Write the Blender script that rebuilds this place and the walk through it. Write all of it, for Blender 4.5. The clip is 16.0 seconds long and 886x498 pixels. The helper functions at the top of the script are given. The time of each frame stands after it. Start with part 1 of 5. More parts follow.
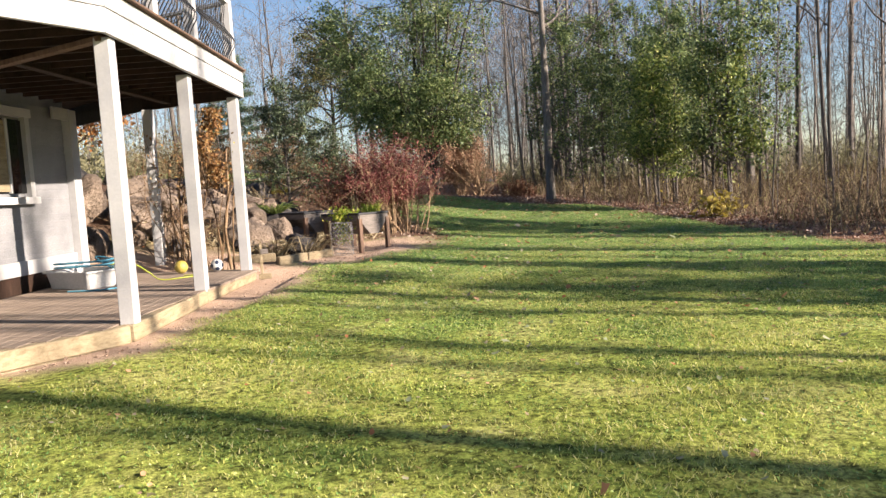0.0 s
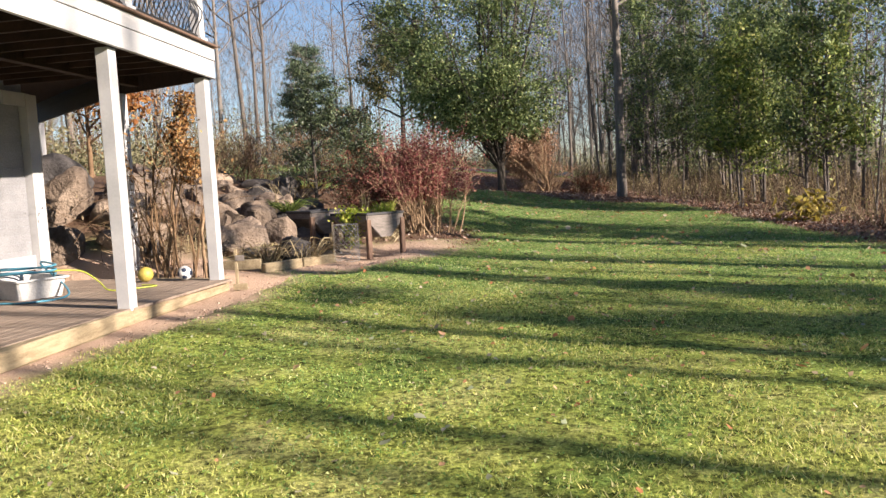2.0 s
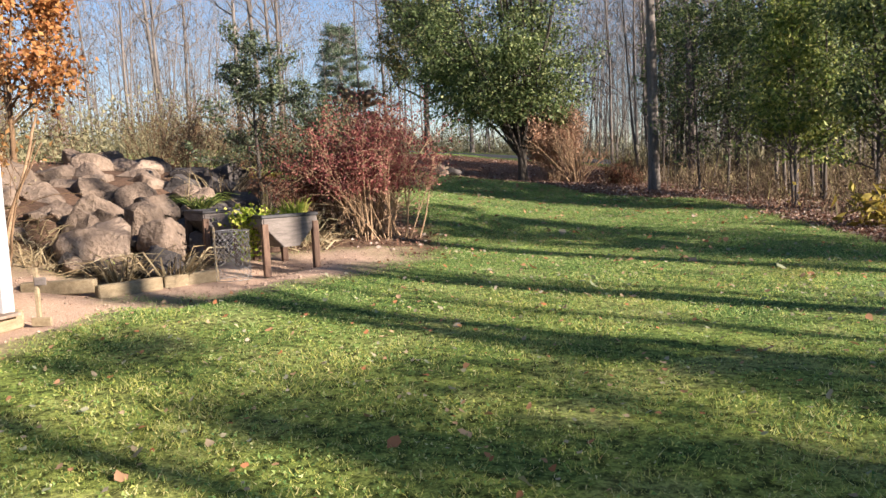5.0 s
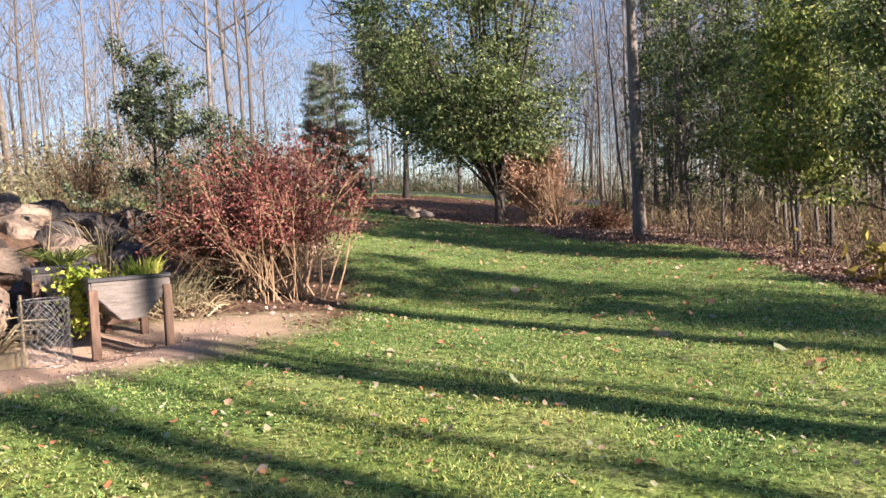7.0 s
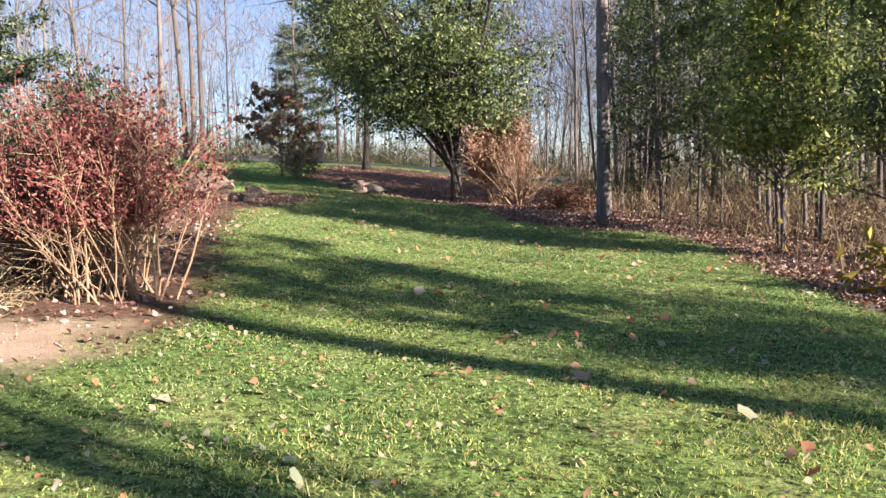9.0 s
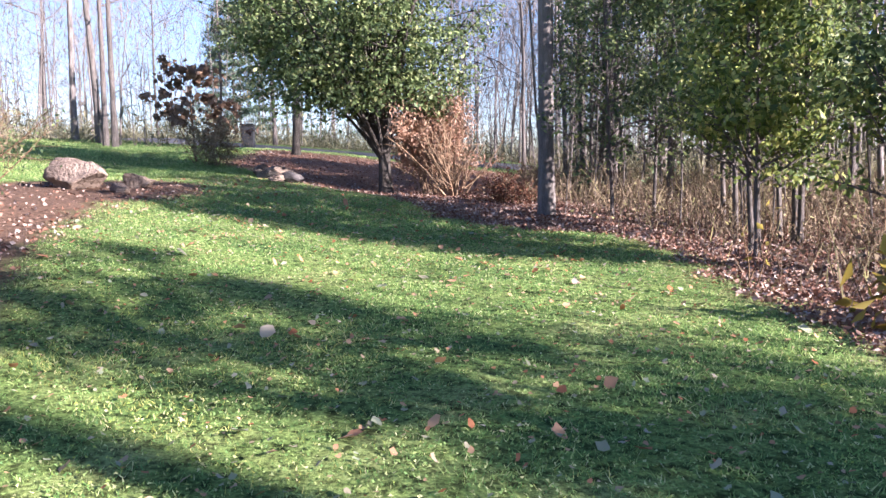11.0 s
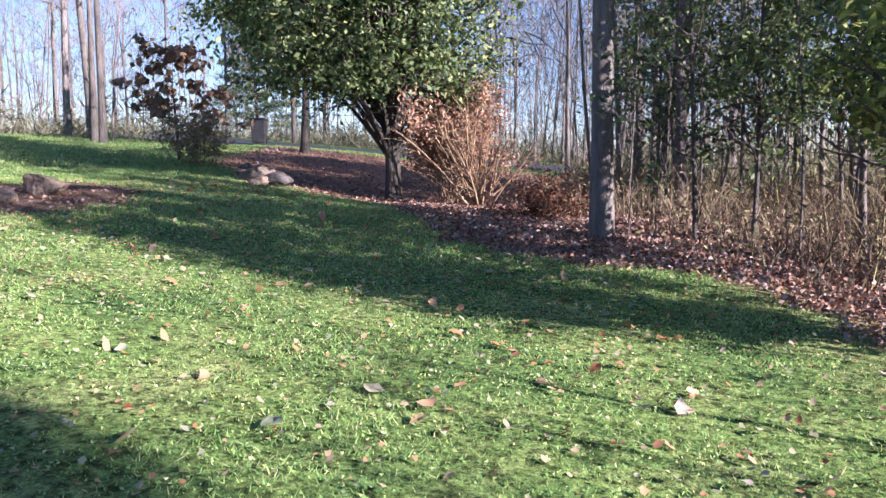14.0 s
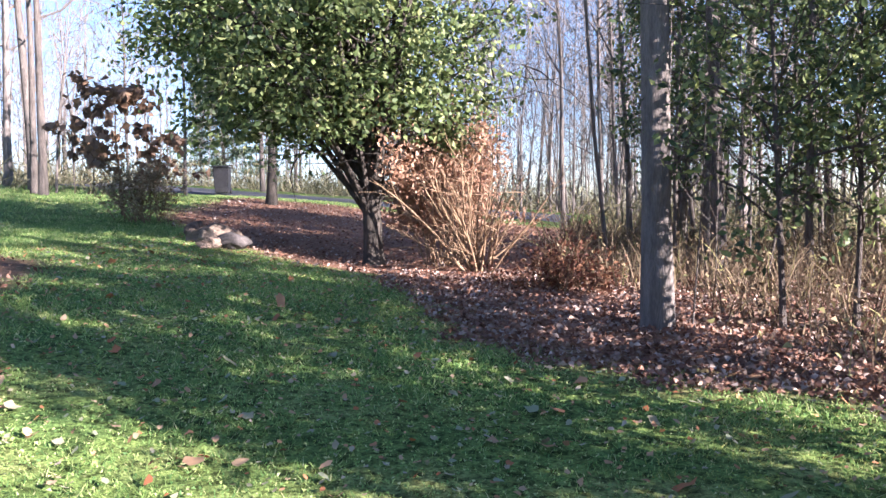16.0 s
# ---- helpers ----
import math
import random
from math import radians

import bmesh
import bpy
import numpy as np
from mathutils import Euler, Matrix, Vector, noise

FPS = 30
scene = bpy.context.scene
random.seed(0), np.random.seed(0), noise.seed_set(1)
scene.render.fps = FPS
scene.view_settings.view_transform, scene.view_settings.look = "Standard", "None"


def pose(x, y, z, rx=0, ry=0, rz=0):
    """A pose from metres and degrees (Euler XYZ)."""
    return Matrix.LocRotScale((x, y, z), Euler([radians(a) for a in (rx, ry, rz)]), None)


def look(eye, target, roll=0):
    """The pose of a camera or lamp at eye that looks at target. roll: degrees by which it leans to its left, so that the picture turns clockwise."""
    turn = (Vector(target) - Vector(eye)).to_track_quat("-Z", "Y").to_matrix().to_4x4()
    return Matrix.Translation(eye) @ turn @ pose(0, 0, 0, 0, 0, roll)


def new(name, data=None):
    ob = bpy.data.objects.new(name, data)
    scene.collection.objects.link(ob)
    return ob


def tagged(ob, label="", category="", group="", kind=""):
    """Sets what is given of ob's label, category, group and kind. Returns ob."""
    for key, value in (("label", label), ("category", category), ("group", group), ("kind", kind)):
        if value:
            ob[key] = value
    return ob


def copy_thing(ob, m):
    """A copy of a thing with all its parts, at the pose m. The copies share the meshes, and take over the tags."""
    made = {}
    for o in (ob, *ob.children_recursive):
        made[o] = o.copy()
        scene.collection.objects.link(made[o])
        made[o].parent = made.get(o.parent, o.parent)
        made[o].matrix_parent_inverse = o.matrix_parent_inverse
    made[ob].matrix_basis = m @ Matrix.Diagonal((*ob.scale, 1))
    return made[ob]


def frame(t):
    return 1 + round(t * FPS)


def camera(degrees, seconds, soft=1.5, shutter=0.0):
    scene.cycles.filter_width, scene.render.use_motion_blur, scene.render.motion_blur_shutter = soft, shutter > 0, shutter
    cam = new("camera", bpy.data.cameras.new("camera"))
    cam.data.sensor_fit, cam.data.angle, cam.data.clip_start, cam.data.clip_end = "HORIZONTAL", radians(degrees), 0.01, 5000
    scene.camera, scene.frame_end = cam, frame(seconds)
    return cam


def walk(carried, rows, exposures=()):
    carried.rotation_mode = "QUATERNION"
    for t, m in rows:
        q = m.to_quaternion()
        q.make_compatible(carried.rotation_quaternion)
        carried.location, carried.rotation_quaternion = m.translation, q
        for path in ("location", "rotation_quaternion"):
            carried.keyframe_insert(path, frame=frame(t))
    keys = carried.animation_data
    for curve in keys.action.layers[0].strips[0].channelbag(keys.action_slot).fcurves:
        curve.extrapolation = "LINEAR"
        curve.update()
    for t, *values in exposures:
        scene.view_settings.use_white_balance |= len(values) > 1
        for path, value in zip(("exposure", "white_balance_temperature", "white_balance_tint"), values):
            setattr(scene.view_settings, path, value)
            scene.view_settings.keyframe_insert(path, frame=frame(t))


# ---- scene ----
cam = camera(59.1, 16.0, 1.45)
METRES, EYE, TILT, LEAN, TURN = 21.7, 1.5, -1.9, 0.5, 2.8
ROWS = [
    (0.0, 0.0, 0.0, 0.0, -0.14, -2.65, 3.1),
    (0.5, 0.0152, 0.0228, 0.0008, 1.2, -2.26, 3.85),
    (1.0, 0.0301, 0.0488, 0.0015, 3.48, -2.42, 3.65),
    (1.5, 0.0419, 0.076, 0.0028, 5.29, -2.6, 2.84),
    (2.0, 0.0562, 0.1013, 0.0034, 6.78, -2.82, 2.42),
    (2.5, 0.0684, 0.1283, 0.0027, 8.32, -3.1, 2.15),
    (3.0, 0.0814, 0.1544, 0.0039, 9.57, -3.36, 1.98),
    (3.5, 0.0929, 0.1825, 0.0056, 10.7, -3.61, 1.89),
    (4.0, 0.102, 0.2122, 0.0073, 11.45, -3.78, 1.75),
    (6.5, 0.1373, 0.3582, 0.0132, 10.82, -1.88, 2.02),
    (7.0, 0.1452, 0.3892, 0.0154, 11.49, -0.7, 2.06),
    (7.5, 0.1519, 0.4194, 0.0172, 11.55, -0.66, 1.86),
    (8.0, 0.1601, 0.4499, 0.0185, 11.44, -1.29, 1.47),
    (8.5, 0.1658, 0.4816, 0.0191, 11.13, -1.9, 1.04),
    (9.0, 0.1737, 0.5116, 0.0203, 10.56, -2.63, 0.55),
    (9.5, 0.1801, 0.5405, 0.0216, 9.65, -3.21, 0.04),
    (12.0, 0.1904, 0.6992, 0.032, 6.81, -3.96, 0.8),
    (12.5, 0.1908, 0.7316, 0.0323, 7.37, -4.4, 0.68),
    (13.0, 0.1887, 0.7645, 0.0332, 7.9, -5.2, 0.17),
    (13.5, 0.185, 0.7988, 0.0342, 9.1, -5.19, -0.13),
    (14.0, 0.179, 0.8318, 0.0364, 10.33, -3.7, -0.14),
    (14.5, 0.17, 0.8637, 0.0392, 10.57, -2.56, -0.15),
    (15.0, 0.1612, 0.8959, 0.0424, 10.35, -1.88, 0.33),
    (15.5, 0.1515, 0.9277, 0.0476, 9.06, -0.77, 0.53),
    (16.0, 0.1435, 0.958, 0.0526, 8.46, -0.49, 0.45),
]
walk(cam, [(t, pose(0, 0, EYE, TILT, LEAN, TURN) @ pose(METRES * x, METRES * y, METRES * z, 90 + pitch, roll, yaw)) for t, x, y, z, yaw, pitch, roll in ROWS], exposures=[(0.0, 1.72, 6500, 17), (1.0, 1.53, 6400, 17), (3.0, 1.68, 6450, 18), (4.0, 1.62, 6450, 18), (6.5, 1.84, 6350, 22), (9.5, 2.12, 6100, 25), (12.0, 2.64, 5400, 30), (13.0, 2.56, 5400, 30), (14.2, 2.20, 5450, 30), (15.0, 2.34, 5550, 29), (16.0, 2.72, 5700, 27)])

# ---- world, sun ----
SUN_AZ, SUN_EL = -18.0, 20.5
world = bpy.data.worlds.new("world")
scene.world = world
world.use_nodes = True
wt = world.node_tree
sky = wt.nodes.new("ShaderNodeTexSky")
sky.sky_type = "NISHITA"
sky.sun_disc = False
sky.sun_elevation = radians(SUN_EL)
sky.sun_rotation = radians(90 - SUN_AZ)
sky.air_density, sky.dust_density, sky.ozone_density = 1.0, 0.0, 2.5
wt.nodes["Background"].inputs["Strength"].default_value = 0.050
wt.links.new(sky.outputs[0], wt.nodes["Background"].inputs["Color"])
sun = new("sun", bpy.data.lights.new("sun", "SUN"))
sun.data.energy, sun.data.angle, sun.data.color = 5.0, radians(0.53), (1.0, 0.88, 0.70)
sun_to = Vector((math.cos(radians(SUN_EL)) * math.cos(radians(SUN_AZ)), math.cos(radians(SUN_EL)) * math.sin(radians(SUN_AZ)), math.sin(radians(SUN_EL))))
sun.matrix_world = look(sun_to * 60, (0, 0, 0))

# ---- materials ----


def shader(name, rough=0.8, spec=0.3, metal=0.0):
    m = bpy.data.materials.new(name)
    m.use_nodes = True
    b = m.node_tree.nodes["Principled BSDF"]
    b.inputs["Roughness"].default_value = rough
    b.inputs["Specular IOR Level"].default_value = spec
    b.inputs["Metallic"].default_value = metal
    return m, m.node_tree.nodes, m.node_tree.links, b


def ramp(nodes, links, src, stops):
    r = nodes.new("ShaderNodeValToRGB")
    while len(r.color_ramp.elements) < len(stops):
        r.color_ramp.elements.new(0.5)
    for e, (p, c) in zip(r.color_ramp.elements, stops):
        e.position, e.color = p, (*c, 1)
    links.new(src, r.inputs[0])
    return r.outputs[0]


def noise_out(nodes, links, scale, detail=6, coord="Object", rough=0.6, squash=(1, 1, 1)):
    tc = nodes.new("ShaderNodeTexCoord")
    mp = nodes.new("ShaderNodeMapping")
    mp.inputs["Scale"].default_value = squash
    links.new(tc.outputs[coord], mp.inputs[0])
    n = nodes.new("ShaderNodeTexNoise")
    n.inputs["Scale"].default_value, n.inputs["Detail"].default_value, n.inputs["Roughness"].default_value = scale, detail, rough
    links.new(mp.outputs[0], n.inputs["Vector"])
    return n.outputs["Fac"]


def mix(nodes, links, a, b, fac, kind="MIX"):
    n = nodes.new("ShaderNodeMix")
    n.data_type, n.blend_type = "RGBA", kind
    for socket, v in ((n.inputs[0], fac), (n.inputs[6], a), (n.inputs[7], b)):
        if hasattr(v, "links"):
            links.new(v, socket)
        else:
            socket.default_value = v if isinstance(v, (int, float)) else (*v, 1)
    return n.outputs[2]


def bump(nodes, links, b, h, strength=0.3, dist=0.02):
    n = nodes.new("ShaderNodeBump")
    n.inputs["Strength"].default_value, n.inputs["Distance"].default_value = strength, dist
    links.new(h, n.inputs["Height"])
    links.new(n.outputs[0], b.inputs["Normal"])


def surface(name, stops, scale=6, fine=60, rough=0.8, spec=0.3, metal=0.0, relief=0.3, dist=0.02, squash=(1, 1, 1), vary=0.25, grain=0.62):
    """Two scales of noise for colour, fine relief, and a little variation from piece to piece."""
    m, nodes, links, b = shader(name, rough, spec, metal)
    big, small = noise_out(nodes, links, scale, squash=squash), noise_out(nodes, links, fine, 4, squash=squash)
    col = ramp(nodes, links, big, stops)
    dark = ramp(nodes, links, small, ((0.3, (grain,) * 3), (0.7, (1.0, 1.0, 1.0))))
    col = mix(nodes, links, col, dark, 1.0, "MULTIPLY")
    info = nodes.new("ShaderNodeObjectInfo")
    piece = ramp(nodes, links, info.outputs["Random"], ((0.0, (1 - vary,) * 3), (1.0, (1.0,) * 3)))
    col = mix(nodes, links, col, piece, 1.0, "MULTIPLY")
    links.new(col, b.inputs["Base Color"])
    bump(nodes, links, b, small, relief, dist)
    return m


def leafy(name, stops, through_light=0.35, rough=0.55, spec=0.25):
    """Thin leaves: each one its own tone, with some light passing through."""
    m, nodes, links, b = shader(name, rough, spec)
    geo = nodes.new("ShaderNodeNewGeometry")
    col = ramp(nodes, links, geo.outputs["Random Per Island"], stops)
    big = noise_out(nodes, links, 0.9, 3)
    col = mix(nodes, links, col, ramp(nodes, links, big, ((0.3, (0.7, 0.7, 0.7)), (0.7, (1.0, 1.0, 1.0)))), 1.0, "MULTIPLY")
    links.new(col, b.inputs["Base Color"])
    tr = nodes.new("ShaderNodeBsdfTranslucent")
    links.new(col, tr.inputs["Color"])
    mx = nodes.new("ShaderNodeMixShader")
    mx.inputs[0].default_value = through_light
    links.new(b.outputs[0], mx.inputs[1])
    links.new(tr.outputs[0], mx.inputs[2])
    links.new(mx.outputs[0], nodes["Material Output"].inputs["Surface"])
    return m


WHITE = surface("white_paint", ((0.3, (0.39, 0.39, 0.41)), (0.7, (0.49, 0.49, 0.49))), 3, 40, 0.5, 0.4, relief=0.08, vary=0.08, grain=0.9)
SIDING = surface("siding", ((0.3, (0.24, 0.245, 0.265)), (0.7, (0.32, 0.325, 0.345))), 3, 50, 0.45, 0.4, relief=0.1, vary=0.1)
# Brown stain, darkened further to put the deep under-deck shade into the colour.
SOFFIT = surface("stained_shaded_wood", ((0.3, (0.022, 0.012, 0.008)), (0.7, (0.055, 0.028, 0.018))), 5, 50, 0.75, 0.25, squash=(1, 6, 1))
TIMBER = surface("weathered_timber", ((0.3, (0.27, 0.21, 0.13)), (0.7, (0.46, 0.38, 0.25))), 4, 45, 0.8, 0.2, squash=(6, 1, 6), vary=0.2)
PATIO = surface("patio_boards", ((0.3, (0.25, 0.19, 0.15)), (0.7, (0.43, 0.345, 0.275))), 2, 40, 0.8, 0.2, squash=(1, 5, 1), vary=0.2)
OLDWOOD = surface("grey_wood", ((0.3, (0.13, 0.08, 0.06)), (0.7, (0.25, 0.165, 0.12))), 5, 60, 0.8, 0.2, squash=(5, 5, 1), vary=0.2)
PANEL = surface("planter_panel", ((0.3, (0.14, 0.12, 0.11)), (0.7, (0.27, 0.24, 0.22))), 4, 60, 0.75, 0.2, squash=(1, 1, 6), vary=0.1)
ROCK = surface("boulder_stone", ((0.25, (0.13, 0.098, 0.078)), (0.5, (0.29, 0.222, 0.172)), (0.75, (0.46, 0.365, 0.285))), 2.2, 16, 0.88, 0.2, relief=1.0, dist=0.07, vary=0.35, grain=0.68)
# Dark grey stone; on the bank boulders this tone also stands in for shade.
DARKROCK = surface("dark_shaded_stone", ((0.25, (0.045, 0.042, 0.042)), (0.6, (0.11, 0.10, 0.098)), (0.8, (0.21, 0.19, 0.175))), 2.2, 22, 0.88, 0.2, relief=0.7, dist=0.05, vary=0.3)
BARK = surface("grey_bark", ((0.3, (0.115, 0.10, 0.09)), (0.7, (0.26, 0.23, 0.21))), 5, 30, 0.92, 0.1, relief=0.9, dist=0.05, squash=(3, 3, 0.5), vary=0.3)
DARKBARK = surface("dark_bark", ((0.3, (0.055, 0.05, 0.045)), (0.7, (0.13, 0.115, 0.10))), 5, 30, 0.92, 0.1, relief=0.9, dist=0.05, squash=(3, 3, 0.5), vary=0.1)
PALEBARK = surface("pale_bark", ((0.3, (0.16, 0.14, 0.128)), (0.7, (0.30, 0.27, 0.248))), 4, 26, 0.92, 0.1, relief=0.6, dist=0.04, squash=(3, 3, 0.6), vary=0.35)
TWIG = surface("tan_stems", ((0.3, (0.24, 0.155, 0.095)), (0.7, (0.46, 0.33, 0.21))), 6, 40, 0.85, 0.15, vary=0.2)
VINE = surface("dry_vine", ((0.3, (0.12, 0.075, 0.045)), (0.7, (0.28, 0.185, 0.11))), 6, 40, 0.88, 0.1, vary=0.2)
METAL = surface("dark_metal", ((0.3, (0.03, 0.03, 0.03)), (0.7, (0.06, 0.06, 0.06))), 6, 40, 0.45, 0.5, metal=0.6)
WIRE = surface("galvanised_wire", ((0.3, (0.40, 0.40, 0.41)), (0.7, (0.60, 0.60, 0.60))), 6, 40, 0.4, 0.5, metal=0.8)
PLASTIC = surface("white_plastic", ((0.3, (0.62, 0.63, 0.64)), (0.7, (0.76, 0.76, 0.76))), 4, 50, 0.4, 0.4, relief=0.05)
BLACK = surface("black_plastic", ((0.3, (0.02, 0.02, 0.025)), (0.7, (0.045, 0.045, 0.05))), 5, 50, 0.5, 0.4, relief=0.1)
BLUE = surface("blue_hose", ((0.3, (0.05, 0.22, 0.34)), (0.7, (0.10, 0.34, 0.46))), 5, 50, 0.4, 0.4)
YELLOWHOSE = surface("yellow_green_hose", ((0.3, (0.42, 0.50, 0.05)), (0.7, (0.62, 0.66, 0.12))), 5, 50, 0.4, 0.4)
YELLOW = surface("yellow_rubber", ((0.3, (0.36, 0.27, 0.05)), (0.7, (0.50, 0.41, 0.10))), 6, 60, 0.5, 0.4)
BALLWHITE = surface("white_leather", ((0.3, (0.68, 0.68, 0.68)), (0.7, (0.80, 0.80, 0.80))), 6, 60, 0.45, 0.4)
BALLBLUE = surface("dark_blue_leather", ((0.3, (0.02, 0.03, 0.07)), (0.7, (0.03, 0.05, 0.10))), 6, 60, 0.45, 0.4)
SOIL = surface("planting_soil", ((0.3, (0.03, 0.022, 0.016)), (0.7, (0.07, 0.05, 0.035))), 8, 60, 0.95, 0.1, relief=0.8)
ASPHALT = surface("driveway_asphalt", ((0.3, (0.10, 0.10, 0.11)), (0.7, (0.15, 0.15, 0.165))), 1, 60, 0.8, 0.3)
ROOFING = surface("roof_shingles", ((0.3, (0.06, 0.058, 0.058)), (0.7, (0.11, 0.105, 0.10))), 3, 30, 0.9, 0.2)
GRASS = leafy("grass_blades", ((0.0, (0.11, 0.23, 0.07)), (0.45, (0.25, 0.42, 0.125)), (0.8, (0.45, 0.57, 0.19)), (1.0, (0.70, 0.70, 0.38))), 0.48, 0.6, 0.22)
DRYGRASS = leafy("yellowed_grass_blades", ((0.0, (0.26, 0.32, 0.07)), (0.45, (0.54, 0.56, 0.15)), (0.8, (0.72, 0.69, 0.25)), (1.0, (0.80, 0.73, 0.42))), 0.48, 0.6, 0.2)
GREEN = leafy("green_leaves", ((0.0, (0.06, 0.095, 0.035)), (0.5, (0.15, 0.215, 0.08)), (0.85, (0.29, 0.36, 0.14)), (1.0, (0.44, 0.46, 0.20))), 0.40, 0.5, 0.3)
LIME = leafy("yellow_green_leaves", ((0.0, (0.06, 0.10, 0.03)), (0.5, (0.18, 0.25, 0.06)), (0.85, (0.37, 0.42, 0.11)), (1.0, (0.56, 0.54, 0.19))), 0.40, 0.5, 0.3)
MIDGRASS = leafy("mixed_grass", ((0.0, (0.16, 0.28, 0.065)), (0.5, (0.40, 0.51, 0.11)), (0.9, (0.60, 0.62, 0.18)), (1.0, (0.74, 0.68, 0.36))), 0.48, 0.6, 0.2)
OLIVE = leafy("grey_olive_leaves", ((0.0, (0.13, 0.12, 0.07)), (0.5, (0.23, 0.22, 0.13)), (1.0, (0.36, 0.33, 0.20))), 0.3, 0.8, 0.1)
DARKGREEN = leafy("dark_green_leaves", ((0.0, (0.04, 0.07, 0.035)), (0.6, (0.13, 0.19, 0.075)), (1.0, (0.34, 0.40, 0.14))), 0.40, 0.5, 0.3)
SLOPELEAF = leafy("olive_green_leaves", ((0.0, (0.06, 0.075, 0.03)), (0.5, (0.15, 0.16, 0.06)), (0.85, (0.27, 0.25, 0.10)), (1.0, (0.36, 0.25, 0.11))), 0.35, 0.5, 0.3)
HOLLYLEAF = leafy("holly_leaves", ((0.0, (0.025, 0.04, 0.022)), (0.6, (0.07, 0.10, 0.05)), (1.0, (0.18, 0.22, 0.11))), 0.25, 0.4, 0.4)
# Needle green lightened to stand in for haze over the distance.
NEEDLE = leafy("hazed_pine_needles", ((0.0, (0.06, 0.10, 0.07)), (0.6, (0.14, 0.21, 0.13)), (1.0, (0.28, 0.36, 0.22))), 0.3, 0.5, 0.3)
REDLEAF = leafy("dark_red_leaves", ((0.0, (0.12, 0.03, 0.032)), (0.5, (0.26, 0.07, 0.07)), (0.85, (0.38, 0.16, 0.13)), (1.0, (0.46, 0.30, 0.20))), 0.35)
BROWNRED = leafy("brown_red_leaves", ((0.0, (0.08, 0.03, 0.02)), (0.5, (0.17, 0.07, 0.045)), (1.0, (0.30, 0.15, 0.08))), 0.3)
CRESTLEAF = leafy("olive_brown_leaves", ((0.0, (0.11, 0.075, 0.055)), (0.5, (0.25, 0.165, 0.11)), (1.0, (0.42, 0.28, 0.18))), 0.45)
VINELEAF = leafy("ochre_leaves", ((0.0, (0.16, 0.075, 0.03)), (0.5, (0.30, 0.155, 0.06)), (1.0, (0.46, 0.29, 0.12))), 0.35)
ORANGE = leafy("orange_leaves", ((0.0, (0.22, 0.08, 0.03)), (0.5, (0.40, 0.17, 0.055)), (1.0, (0.54, 0.31, 0.12))), 0.35)
PALEORANGE = leafy("faded_orange_leaves", ((0.0, (0.36, 0.20, 0.13)), (0.5, (0.50, 0.31, 0.21)), (1.0, (0.60, 0.43, 0.31))), 0.38)
YELLOWLEAF = leafy("yellow_leaves", ((0.0, (0.20, 0.14, 0.03)), (0.5, (0.38, 0.30, 0.05)), (1.0, (0.52, 0.43, 0.12))), 0.35)
BLADEGREEN = leafy("bright_green_leaves", ((0.0, (0.16, 0.25, 0.02)), (0.6, (0.32, 0.40, 0.05)), (1.0, (0.58, 0.52, 0.14))), 0.4)
FALLEN = leafy("fallen_leaves", ((0.0, (0.12, 0.055, 0.036)), (0.4, (0.26, 0.135, 0.09)), (0.75, (0.36, 0.255, 0.20)), (1.0, (0.52, 0.44, 0.385))), 0.15, 0.7)
LAWNLEAF = leafy("scattered_leaves", ((0.0, (0.42, 0.16, 0.07)), (0.3, (0.50, 0.30, 0.17)), (0.6, (0.38, 0.32, 0.21)), (0.8, (0.28, 0.33, 0.20)), (1.0, (0.46, 0.39, 0.30))), 0.15, 0.8, 0.15)
STALK = leafy("dry_stalks", ((0.0, (0.085, 0.06, 0.042)), (0.5, (0.18, 0.135, 0.09)), (0.85, (0.32, 0.255, 0.165)), (1.0, (0.38, 0.37, 0.15))), 0.2, 0.8, 0.1)
STRAW = leafy("dead_stems", ((0.0, (0.16, 0.12, 0.07)), (0.6, (0.34, 0.27, 0.16)), (1.0, (0.48, 0.42, 0.28))), 0.2, 0.8, 0.1)


def glass_material():
    m, nodes, links, b = shader("window_glass", 0.04, 0.5)
    b.inputs["Base Color"].default_value = (0.008, 0.009, 0.01, 1)
    return m


GLASS = glass_material()


# ---- ground shape and planting zones ----
def smooth(a, b, v):
    t = np.clip((v - a) / (b - a), 0, 1)
    return t * t * (3 - 2 * t)


